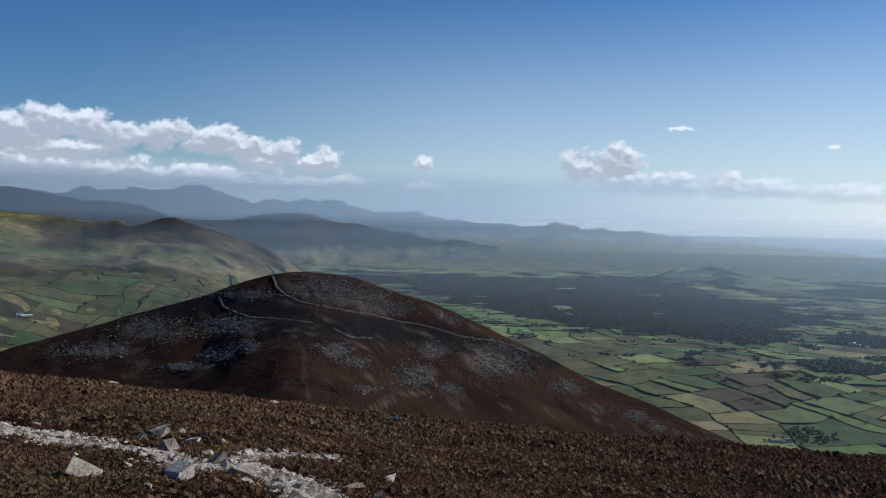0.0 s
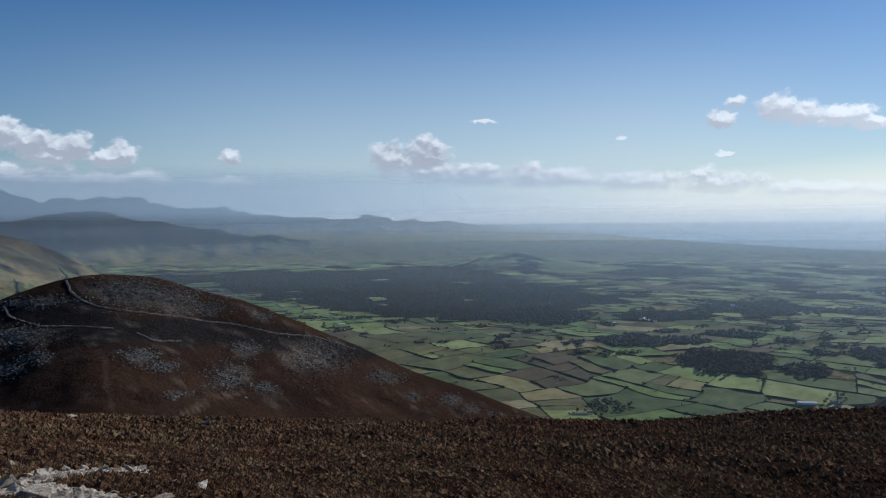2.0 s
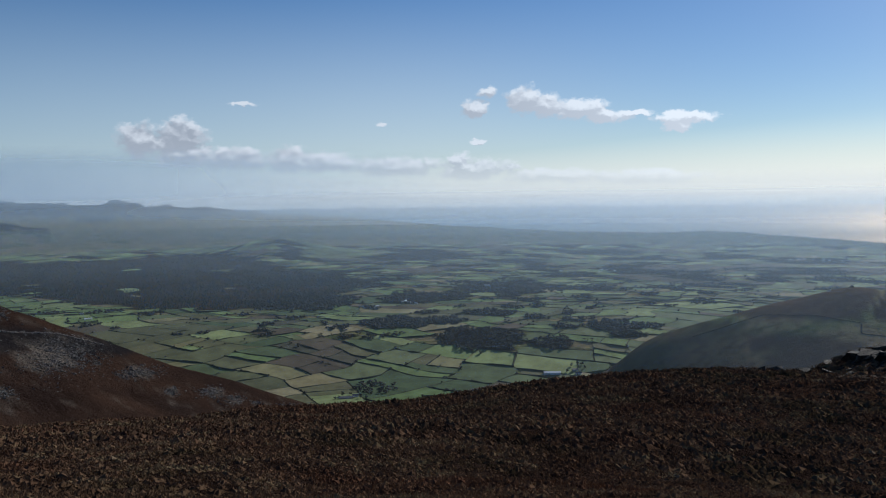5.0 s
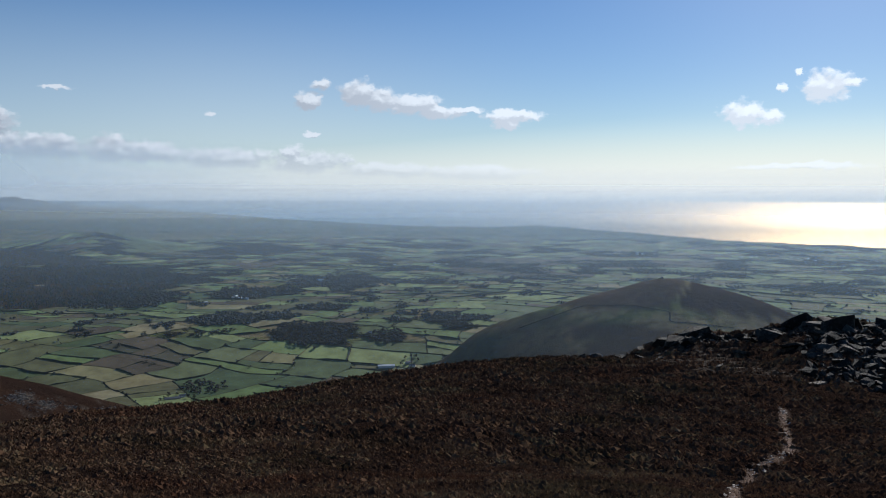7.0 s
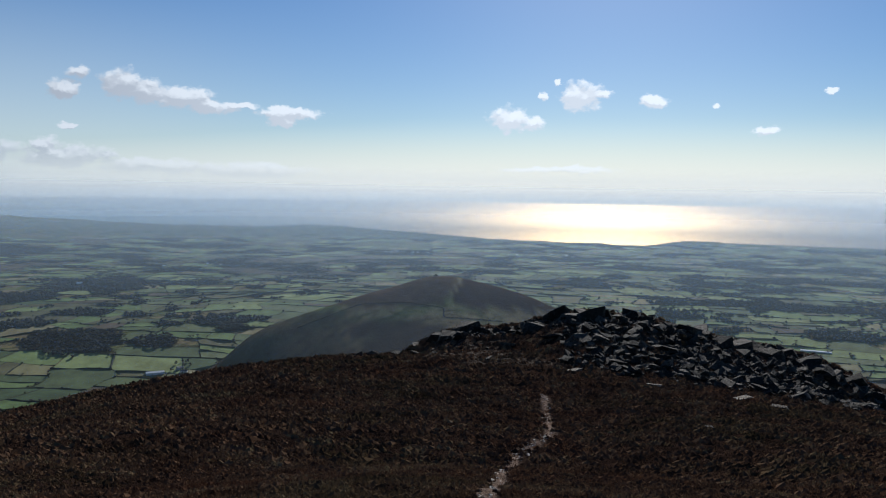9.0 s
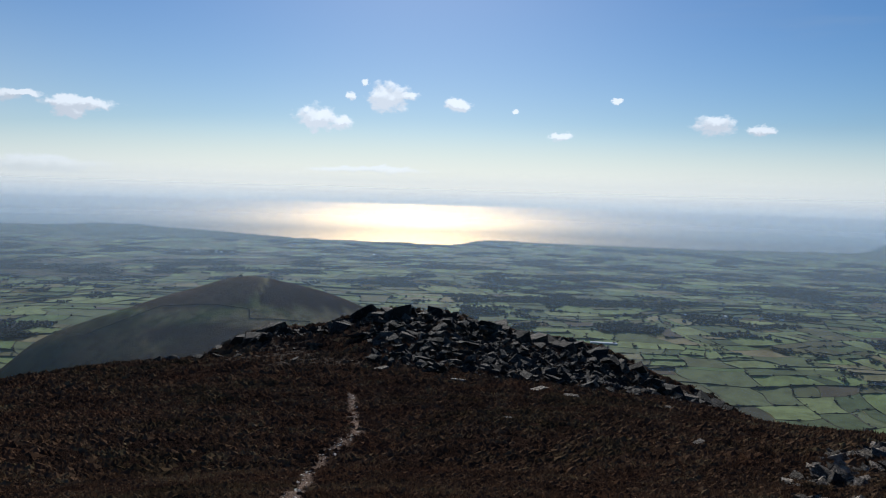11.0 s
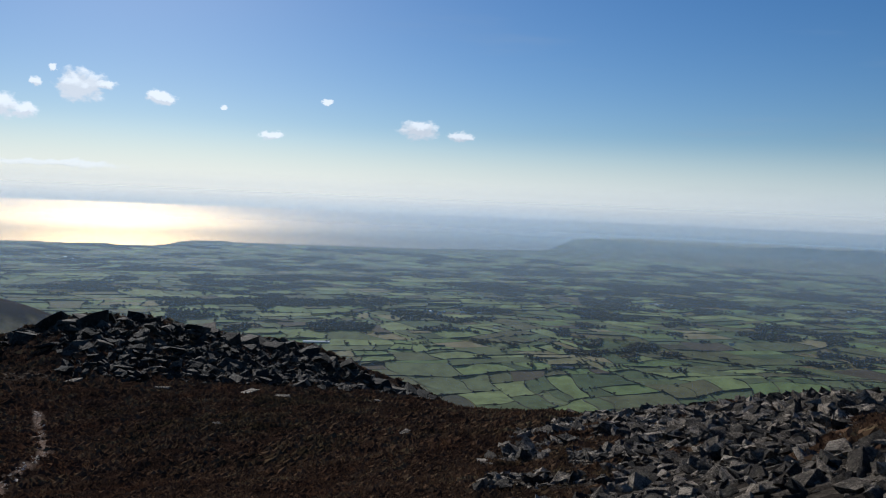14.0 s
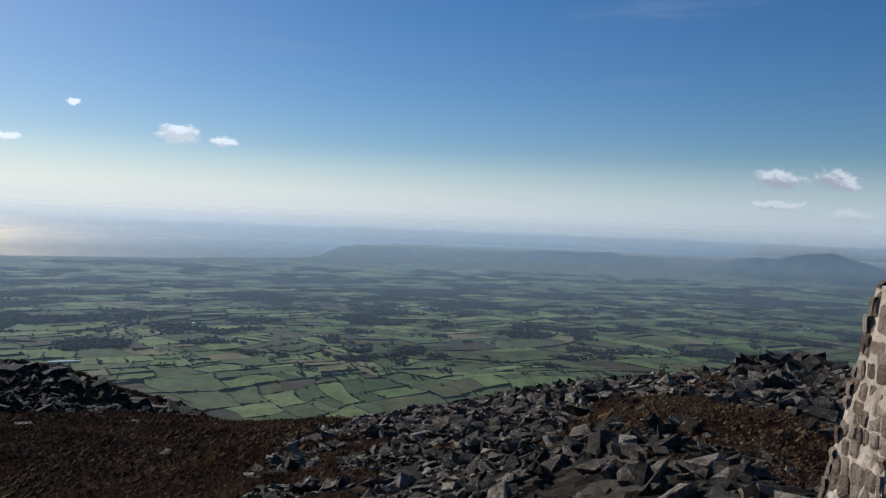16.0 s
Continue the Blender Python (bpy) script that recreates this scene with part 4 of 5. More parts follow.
scatter("hedgerow_tree", HEDGE_TREES, BROADLEAF, WOOD, "dark bare hedgerow trees between the fields", "trees", FAR_LEAF)


def grove(test, az0, az1, d0, d1, gap, lo, hi):
    out = []
    d = d0
    while d < d1:
        g = gap * (1 + 1.5 * max(0.0, (d - 2800) / 3500))
        for a in np.arange(az0, az1, math.degrees(g / d)):
            out.append((a + rng.uniform(-0.9, 0.9) * math.degrees(g / d), d + rng.uniform(-0.9, 0.9) * g))
        d += g
    out = np.array(out)
    x, y = out[:, 1] * np.sin(np.radians(out[:, 0])), out[:, 1] * np.cos(np.radians(out[:, 0]))
    ok = test(x, y) & is_farmed(x, y)
    return np.stack([x[ok], y[ok], rng.uniform(lo, hi, ok.sum())], 1)


scatter("conifer_forest", grove(in_forest, -7, 24.5, 3300, 8200, 17, 9, 14), NEEDLE, CONIFER, "dark conifer plantation across the plain", "forest", NEEDLE[:2])
scatter("woodland", grove(in_woods, -34, 138, 1700, 9200, 13.5, 7, 12), BROADLEAF[:3], WOOD, "bare winter woods and copses among the fields", "woods", FAR_LEAF)


# ---- the hill fort and the round hill ----
def rocky(name, lo, mid, hi, scale=2.5, rough_value=0.85, lichen=0.0):
    m, t, bsdf = material(name)
    geo = t.nodes.new("ShaderNodeNewGeometry")
    obj = t.nodes.new("ShaderNodeObjectInfo")
    tex = t.nodes.new("ShaderNodeTexCoord")
    pick = math_node(t, "FRACT", math_node(t, "ADD", geo.outputs["Random Per Island"], obj.outputs["Random"]))
    grain = fbm(t, geo.outputs["Position"], scale, 8, 0.7)
    speck = fbm(t, geo.outputs["Position"], scale * 6, 6, 0.8)
    fac = math_node(t, "ADD", math_node(t, "MULTIPLY", pick, 0.4), math_node(t, "MULTIPLY", math_node(t, "SUBTRACT", math_node(t, "ADD", grain, speck), 0.7), 0.95))
    col = ramp(t, fac, [(0.25, lo), (0.5, mid), (0.8, hi)])
    if lichen:
        spots = ramp(t, fbm(t, geo.outputs["Position"], scale * 1.7, 5, 0.6), [(0.55, (0, 0, 0)), (0.68, (1, 1, 1))])
        col = mix(t, math_node(t, "MULTIPLY", spots, lichen), col, (0.28, 0.25, 0.17))
    t.links.new(col, bsdf.inputs["Base Color"])
    bsdf.inputs["Roughness"].default_value = rough_value
    bsdf.inputs["Specular IOR Level"].default_value = 0.15
    bump(t, fbm(t, geo.outputs["Position"], scale * 2.2, 9, 0.75), 1.0, 0.22, bsdf)
    return m


PALE = rocky("pale_weathered_rock", (0.24, 0.195, 0.15), (0.52, 0.445, 0.36), (0.74, 0.66, 0.56), lichen=0.25)
# wide tone range imitates sunlit tops and shaded faces, besides grain and lichen
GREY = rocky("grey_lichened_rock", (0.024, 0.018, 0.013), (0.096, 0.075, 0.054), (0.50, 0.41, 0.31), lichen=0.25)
# darker than GREY: the outcrop's backlit shade is put into the rock colour
DARK = rocky("shade_dark_rock", (0.012, 0.010, 0.007), (0.032, 0.025, 0.018), (0.14, 0.112, 0.084), 1.2, lichen=0.2)
RUN = rocky("bare_grey_stone", (0.045, 0.043, 0.041), (0.078, 0.075, 0.071), (0.16, 0.15, 0.14), 0.6)
WALL = rocky("dry_wall_stone", (0.07, 0.06, 0.055), (0.16, 0.145, 0.13), (0.33, 0.30, 0.27), 0.6)


def smooth_line(points, n):
    p = np.array(points, float)
    k = np.linspace(0, len(p) - 1, n)
    return np.interp(k, np.arange(len(p)), p[:, 0]), np.interp(k, np.arange(len(p)), p[:, 1])


def dry_wall(name, sights, wide, high, n, start, label):
    """A tumbled dry-stone wall along the land, made of single stones."""
    az, el = smooth_line(sights, n)
    spots = np.array([down(a, e, start, 2400) for a, e in zip(az, el)])
    x, y = spots[:, 0], spots[:, 1]
    x, y = (np.convolve(np.pad(q, 2, mode="edge"), np.ones(5) / 5, "valid") for q in (x, y))
    k = np.linspace(0, n - 1, n * 5)
    x, y = np.interp(k, np.arange(n), x), np.interp(k, np.arange(n), y)
    x, y = np.repeat(x, 3) + rng.uniform(-wide, wide, n * 15), np.repeat(y, 3) + rng.uniform(-wide, wide, n * 15)
    z = land(x, y) + rng.uniform(0, high, n * 15)
    here = rough(x, y, 14, 3, 71) > -0.42
    x, y, z = x[here], y[here], z[here]
    spots = np.stack(placed(x, y, z), 1)
    me = facets(name, *tumbled(ROCKS, spots, rng.uniform(0.35, 1.25, len(x)) * wide, 0.5), WALL)
    return tagged(me, label, "stone wall")


def turned(v, a, tilt=0.0, head=0.0):
    m = np.array(Euler((tilt, 0, a)).to_matrix() @ Euler((0, head, 0)).to_matrix())
    return v @ m.T


def rock_shape(seed, flat=0.6, points=11):
    """An angular broken stone about two units long: the hull of a few scattered corners. All have 8 corners and 12 sides."""
    r = np.random.default_rng(seed)
    corners = np.array([(sx, sy, sz) for sx in (-1, 1) for sy in (-1, 1) for sz in (-1, 1)], float)
    v = corners * np.array([1.0, r.uniform(0.55, 0.85), r.uniform(0.3, flat)]) * r.uniform(0.55, 1.1, (8, 3))
    f = np.array([(0, 1, 3), (0, 3, 2), (4, 6, 7), (4, 7, 5), (0, 4, 5), (0, 5, 1), (2, 3, 7), (2, 7, 6), (0, 2, 6), (0, 6, 4), (1, 5, 7), (1, 7, 3)])
    return v, f


ROCKS = [rock_shape(k) for k in range(10)]

dry_wall("rampart", [(-11.75, -4.0), (-11.5, -4.75), (-10.9, -5.3), (-9.9, -5.79), (-8.2, -6.15), (-4.8, -6.7), (-3.0, -7.12), (-1.3, -7.35), (1.4, -8.1), (4.1, -8.4), (6.9, -9.4)], 0.85, 0.9, 190, 500,
         "tumbled pale stone rampart round the hill fort")
dry_wall("rampart", [(-15.3, -5.4), (-15.0, -6.1), (-13.3, -6.8), (-11.2, -6.95), (-9.0, -7.22)], 0.65, 0.6, 80, 500, "lower tumbled stone rampart on the fort slope")
dry_wall("rampart", [(-7.6, -7.6), (-6.5, -8.18), (-4.8, -8.3)], 0.65, 0.6, 40, 500, "short broken stone rampart below the fort")
dry_wall("field_wall", [(46.5, -9.6), (48.7, -8.78), (51, -7.92), (54.2, -7.82), (56.8, -8.16)], 0.8, 0.9, 70, 900, "dark dry-stone wall along the round hill").data.materials[0] = DARK
dry_wall("field_wall", [(56.8, -8.18), (56.8, -8.82), (58.8, -8.9), (61, -9.05)], 0.8, 0.9, 45, 900, "dark dry-stone wall down the round hill").data.materials[0] = DARK


def cairn(az, el):
    x, y = down(az, el, 1500.0, 2400.0)
    z = float(land(np.array([x]), np.array([y]))[0])
    V, F = [], []
    for i in range(60):
        v, f = ROCKS[i % len(ROCKS)]
        q, h = rng.uniform(0, 6.28), rng.uniform(0, 1)
        r = 9.0 * (1 - h) * math.sqrt(rng.random())
        V.append(np.array(placed(x + r * math.cos(q), y + r * math.sin(q), z + 5.5 * h - 0.8)) + turned(v, q) * rng.uniform(0.8, 1.8))
        F.append(f + 8 * i)
    me = mesh_from("cairn", np.concatenate(V), np.concatenate(F))
    me.polygons.foreach_set("use_smooth", np.zeros(len(me.polygons), bool))
    me.materials.append(GREY)
    tagged(new("cairn", me), "heaped stone cairn on top of the round hill", "cairn")


cairn(56.2, -5.95)


def stone_runs():
    spots = []
    for a, e, w, h in RUNS:
        for _ in range(int(760 * w * (h + 0.15))):
            spots.append((a + w * rng.normal(0, 0.55) + 0.5 * w * math.sin(e * 9 + rng.uniform(0, 2)), e + h * rng.normal(0, 0.6)))
    s = np.array(spots)
    # meet the sight lines with the slope, all at once
    lo, hi = np.full(len(s), 520.0), np.full(len(s), 1300.0)
    ok = np.ones(len(s), bool)
    for n in (26, 8, 6):
        d = lo[:, None] + (hi - lo)[:, None] * np.linspace(0, 1, n)[None, :]
        x, y = d * np.sin(np.radians(s[:, :1])), d * np.cos(np.radians(s[:, :1]))
        hit = np.degrees(np.arctan2(land(x, y), d)) >= s[:, 1:]
        ok &= hit.any(1)
        i, row = np.maximum(hit.argmax(1), 1), np.arange(len(s))
        lo, hi = d[row, i - 1], d[row, i]
    x, y = x[row, i][ok], y[row, i][ok]
    z = land(x, y)
    size = np.clip(rng.lognormal(-0.3, 0.4, len(x)), 0.35, 1.6)
    me = facets("scree", *tumbled(ROCKS, np.stack(placed(x, y, z), 1), size, 0.5), RUN)
    tagged(me, "grey stone runs and hut ruins on the fort hill", "scree", kind="stuff")


stone_runs()


# ---- farms ----
def paint(name, base, spread=0.15):
    m, t, bsdf = material(name)
    geo = t.nodes.new("ShaderNodeNewGeometry")
    lo, hi = (tuple(c * (1 - spread) for c in base), tuple(min(1.0, c * (1 + spread)) for c in base))
    t.links.new(ramp(t, fbm(t, geo.outputs["Position"], 0.6, 5), [(0.35, lo), (0.65, hi)]), bsdf.inputs["Base Color"])
    bsdf.inputs["Roughness"].default_value = 0.8
    return m


WHITEWASH = paint("whitewash", (0.75, 0.74, 0.70))
RENDER_GREY = paint("grey_render", (0.42, 0.40, 0.37))
SLATE = paint("slate_roof", (0.09, 0.09, 0.105))
TIN = paint("pale_sheet_roof", (0.62, 0.63, 0.62))
BARK = paint("bark", (0.07, 0.055, 0.04))


def box(x0, x1, y0, y1, z0, z1):
    v = [(x, y, z) for x in (x0, x1) for y in (y0, y1) for z in (z0, z1)]
    return v, [(0, 1, 3, 2), (4, 6, 7, 5), (0, 4, 5, 1), (2, 3, 7, 6), (0, 2, 6, 4), (1, 5, 7, 3)]


def gable(l, w, h, rise, eave=0.3):
    v = [(-l, -w, 0), (l, -w, 0), (l, w, 0), (-l, w, 0), (-l, -w, h), (l, -w, h), (l, w, h), (-l, w, h), (-l, 0, h + rise), (l, 0, h + rise)]
    f = [(0, 1, 5, 4), (2, 3, 7, 6), (1, 2, 6, 9, 5), (3, 0, 4, 8, 7), (3, 2, 1, 0)]
    s = rise / w
    a, b = w + eave, h - eave * s + 0.12
    t = 0.25
    L = l + eave
    r = [(-L, -a, b), (L, -a, b), (L, 0, h + rise + 0.12), (-L, 0, h + rise + 0.12), (-L, a, b), (L, a, b),
         (-L, -a, b + t), (L, -a, b + t), (L, 0, h + rise + 0.12 + t), (-L, 0, h + rise + 0.12 + t), (-L, a, b + t), (L, a, b + t)]
    g = [(0, 3, 2, 1), (3, 4, 5, 2), (6, 7, 8, 9), (9, 8, 11, 10), (0, 1, 7, 6), (4, 10, 11, 5), (0, 6, 9, 3), (3, 9, 10, 4), (1, 2, 8, 7), (2, 5, 11, 8)]
    return (v, f), (r, g)


def building(name, az, el, size, walls, roof, label, yaw=0.0, chimneys=True, dist=None):
    x, y = at(az, dist) if dist else down(az, el, 1400)
    d = math.hypot(x, y)
    k = float(drawn(d)) / d
    l, w, h, rise = size
    base = tagged(new(name), label, "house" if chimneys else "barn")
    px, py, pz = placed(x, y, ground_z(x, y) - EYE - 0.3)
    base.matrix_world = pose(float(px), float(py), float(pz), 0, 0, yaw - az) @ Matrix.Scale(k, 4)
    body, top = gable(l, w, h, rise)
    part("wall", *body, walls, base)
    part("roof", *top, roof, base, "grey slate roof" if roof is SLATE else "pale sheet roof")
    for s in (-1, 1):
        part("door" if s < 0 else "window", *box(s * l * 0.35 - 0.6, s * l * 0.35 + 0.6, -w - 0.05, -w + 0.1, 0 if s < 0 else 1.0, 2.1), SLATE, base)
    if chimneys:
        for s in (-1, 1):
            part("chimney", *box(s * (l - 0.9), s * (l - 0.9) + s * 0.7, -0.35, 0.35, h + rise - 0.4, h + rise + 1.1), walls, base)
    return base


FARMS = [("farmhouse", 23.25, -13.78, (7, 3.5, 5, 2.6), WHITEWASH, SLATE, "whitewashed farmhouse with a slate roof among trees", 10, True),
         ("barn", 22.6, -13.86, (16, 5, 3.5, 2.4), RENDER_GREY, SLATE, "long low stone barn beside the farmhouse", 5, False),
         ("barn", 37.15, -12.33, (21, 7, 5, 2.6), WHITEWASH, TIN, "long white barn with a pale sheet roof", 8, False),
         ("farmhouse", 38.7, -12.1, (7, 3.5, 5, 2.6), RENDER_GREY, SLATE, "grey farmhouse beside the long white barn", 40, True),
         ("barn", 39.0, -12.3, (8, 4, 4, 2.2), WHITEWASH, SLATE, "small white barn in the farmyard", -20, False),
         ("farmhouse", 5.5, -7.3, (9, 4, 5.5, 2.6), WHITEWASH, SLATE, "white house below the conifer plantation", 0, True),
         ("barn", 5.9, -7.62, (14, 5, 4, 2), WHITEWASH, TIN, "white barn below the conifer plantation", 5, False),
         ("farmhouse", 24.0, -7.6, (9, 4, 5.5, 2.6), WHITEWASH, SLATE, "white house at the edge of the wood", 0, True),
         ("barn", 24.7, -7.62, (18, 6, 4, 2), WHITEWASH, TIN, "pale barn at the edge of the wood", 0, False),
         ("farmhouse", 32.62, -6.3, (14, 5, 7, 3), WHITEWASH, TIN, "large white house among fields", 0, True),
         ("greenhouse", 81.5, -9.85, (42, 9, 3.0, 1.6), TIN, TIN, "long pale glasshouse sheds on the plain", 0, False),
         ("farmhouse", 98.6, -10.95, (8, 4, 5.5, 2.6), RENDER_GREY, SLATE, "farmhouse among trees between pale fields", 20, True),
         ("barn", 99.2, -10.9, (14, 5, 4, 2.2), RENDER_GREY, SLATE, "farm barn between pale fields", -10, False),
         ("farmhouse", -20.6, -3.85, (11, 5, 6, 3), WHITEWASH, SLATE, "white farmhouse under the moorland hill", 0, True),
         ("farmhouse", -18.1, -4.05, (10, 5, 6, 3), WHITEWASH, SLATE, "white farmhouse in hill fields", 0, True),
         ("farmhouse", -27.4, -6.3, (10, 5, 6, 3), WHITEWASH, SLATE, "white farmhouse with barns on the green slope", 0, True),
         ("barn", -27.0, -6.4, (16, 6, 4, 2), RENDER_GREY, TIN, "grey barn on the green slope", 0, False),
         ("farmhouse", 36.0, -10.0, (6, 3.5, 5, 2.6), WHITEWASH, SLATE, "white cottage between two woods", 0, True),
         ("farmhouse", 109.9, -8.45, (9, 4, 5.5, 2.6), WHITEWASH, SLATE, "white house by a hedge", 0, True)]
for name, az, el, size, walls, roof, label, yaw, chimneys in FARMS:
    building(name, az, el, size, walls, roof, label, yaw, chimneys)


def village(az, el, spread, n):
    """White houses too far off for more than walls and a roof."""
    for _ in range(n):
        a, e = az + rng.normal(0, spread), el + rng.normal(0, 0.06)
        building("house", a, e, (9, 4.5, 5.5, 2.8), WHITEWASH, SLATE if rng.random() < 0.6 else TIN, "distant white village house with a pitched roof", rng.uniform(-60, 60), False)["group"] = "village houses"


village(53.5, -4.25, 0.9, 16)
village(104.5, -6.2, 1.2, 8)
village(41.0, -5.2, 2.0, 7)
village(89.5, -7.6, 1.6, 7)
village(117, -5.6, 2.5, 6)
village(27.5, -7.4, 0.6, 5)
village(6, -3.6, 2.5, 6)
village(64, -4.4, 3.0, 7)


def pond(az, el, w, h, label):
    x, y = down(az, el, 3000)
    a = np.linspace(0, 6.283, 24, endpoint=False)
    r = 1 + 0.25 * np.sin(a * 3 + az) + 0.15 * np.sin(a * 5)
    s, c = math.sin(radians(az)), math.cos(radians(az))
    u, v = w * r * np.cos(a), h * r * np.sin(a)
    X, Y = x + u * c + v * s, y - u * s + v * c
    co = np.stack(placed(X, Y, np.full(24, float(land(X, Y).max()) + 3.0)), 1)
    m, t, bsdf = material("pond_water")
    bsdf.inputs["Base Color"].default_value = (0.05, 0.06, 0.07, 1)
    bsdf.inputs["Roughness"].default_value = 0.5
    up = node(t, "ShaderNodeCombineXYZ", Z=1.0)
    t.links.new(up.outputs[0], bsdf.inputs["Normal"])
    tagged(part("pond", co, [range(24)], m), label, "pond")


pond(25.45, -4.95, 32, 40, "small bright lake beyond the forest")
pond(26.8, -5.1, 36, 36, "second small bright lake beyond the forest")


def farm_tree(az, el, h, label):
    x, y = down(az, el, 1400)
    d = math.hypot(x, y)
    k = float(drawn(d)) / d
    base = tagged(new("tree"), label, "tree", "farm trees")
    px, py, pz = placed(x, y, ground_z(x, y) - EYE - 0.2)
    base.matrix_world = pose(float(px), float(py), float(pz), 0, 0, rng.uniform(0, 360)) @ Matrix.Scale(k * h, 4)
    n = 6
    ring = [(r * math.cos(6.283 * i / n), r * math.sin(6.283 * i / n), z) for z, r in ((0, 0.035), (0.25, 0.026), (0.6, 0.012)) for i in range(n)]
    part("trunk", ring, [(r * n + i, r * n + (i + 1) % n, (r + 1) * n + (i + 1) % n, (r + 1) * n + i) for r in range(2) for i in range(n)], BARK, base)
    vs, fs = [], []
    for j in range(26):
        v, f = ROCKS[j % len(ROCKS)]
        q, s = rng.uniform(0, 6.28), 0.33 * math.sqrt(rng.random())
        zc = rng.uniform(0.32, 0.95)
        s *= 1.15 - abs(zc - 0.6)
        fs.extend((f + len(vs)).tolist())
        vs.extend(turned(v, q, rng.uniform(-1, 1)) * rng.uniform(0.06, 0.13) + np.array([s * math.cos(q), s * math.sin(q), zc]))
    part("crown", vs, fs, WOOD, base)


for az, el in ((22.1, -13.85), (22.35, -13.7), (22.9, -13.65), (23.6, -13.9), (24.0, -13.9), (21.8, -13.95), (38.2, -12.2), (38.5, -11.8), (38.9, -11.65), (39.2, -11.7), (39.4, -11.9),
               (98.1, -10.95), (98.9, -10.75), (99.6, -10.95), (98.3, -11.1), (100.0, -10.8), (5.1, -7.35), (5.8, -7.3), (32.2, -6.4), (36.9, -6.6)):
    farm_tree(az, el, rng.uniform(8, 12), "dark bare-branched tree beside a farm")


# ---- the summit: heather, outcrop, boulders, paths, pillar ----
def rock_mesh(seed, mat, long=1.0, flat=0.7):
    r = np.random.default_rng(seed)
    bm = bmesh.new()
    # a jointed block: uneven corners, some of them broken off
    corners = np.array([(a, b, c) for a in (-1, 1) for b in (-1, 1) for c in (-1, 1)], float) * r.uniform(0.28, 1.0, (8, 3))
    extra = r.normal(0, 1, (5, 3))
    pts = np.concatenate([corners, extra / np.linalg.norm(extra, axis=1)[:, None] * r.uniform(0.55, 0.95, (5, 1))])
    pts = pts * np.array([long, r.uniform(0.55, 0.9), r.uniform(min(0.35, flat * 0.8), flat)])
    for p in pts:
        bm.verts.new(p)
    res = bmesh.ops.convex_hull(bm, input=bm.verts)
    bmesh.ops.delete(bm, geom=[v for v in bm.verts if not v.link_faces], context="VERTS")
    bmesh.ops.recalc_face_normals(bm, faces=bm.faces)
    bmesh.ops.bevel(bm, geom=list(bm.edges), offset=0.014, segments=1, affect="EDGES", clamp_overlap=True)
    me = bpy.data.meshes.new("boulder")
    bm.to_mesh(me)
    bm.free()
    me.materials.append(mat)
    return me


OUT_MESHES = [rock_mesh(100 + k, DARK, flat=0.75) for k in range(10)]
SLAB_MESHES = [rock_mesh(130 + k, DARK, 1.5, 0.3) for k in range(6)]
GREY_MESHES = [rock_mesh(160 + k, GREY, 1.15, flat=0.5) for k in range(12)]
PALE_MESHES = [rock_mesh(190 + k, PALE, flat=0.7) for k in range(8)]


def lay(name, me, x, y, size, label, group, tilt=25.0, sink=0.25, yaw=None, squash=1.0, category="boulder"):
    ob = tagged(new(name, me), label, category, group)
    ob.matrix_world = (pose(x, y, ground_z(x, y) + size * (0.35 - sink), rng.uniform(-tilt, tilt), rng.uniform(-tilt, tilt), rng.uniform(0, 360) if yaw is None else yaw)
                       @ Matrix.Diagonal((size, size * rng.uniform(0.8, 1.1), size * squash * rng.uniform(0.8, 1.2), 1)))
    return ob


def shard(seed):
    r = np.random.default_rng(seed)
    bm = bmesh.new()
    pts = np.array([(a, b, c) for a in (-1, 1) for b in (-1, 1) for c in (-1, 1)], float) * r.uniform(0.25, 1.05, (8, 3))
    for p in pts * np.array([1.05, r.uniform(0.5, 0.9), r.uniform(0.25, 0.6)]):
        bm.verts.new(p)
    bmesh.ops.convex_hull(bm, input=bm.verts)
    bmesh.ops.delete(bm, geom=[v for v in bm.verts if not v.link_faces], context="VERTS")
    bm.verts.index_update()
    out = np.array([v.co[:] for v in bm.verts]), np.array([[v.index for v in f.verts] for f in bm.faces])
    bm.free()
    return out


SHARDS = [shard(400 + k) for k in range(14)]


def loose(name, xs, ys, sizes, mat, label, category, tilt=0.5, lift=0.1):
    """Uncounted stones in one mesh."""
    z = land(xs, ys) + EYE
    spots = np.stack([xs, ys, z + sizes * lift], 1)
    return tagged(facets(name, *tumbled(SHARDS, spots, sizes, tilt), mat), label, category, kind="stuff")


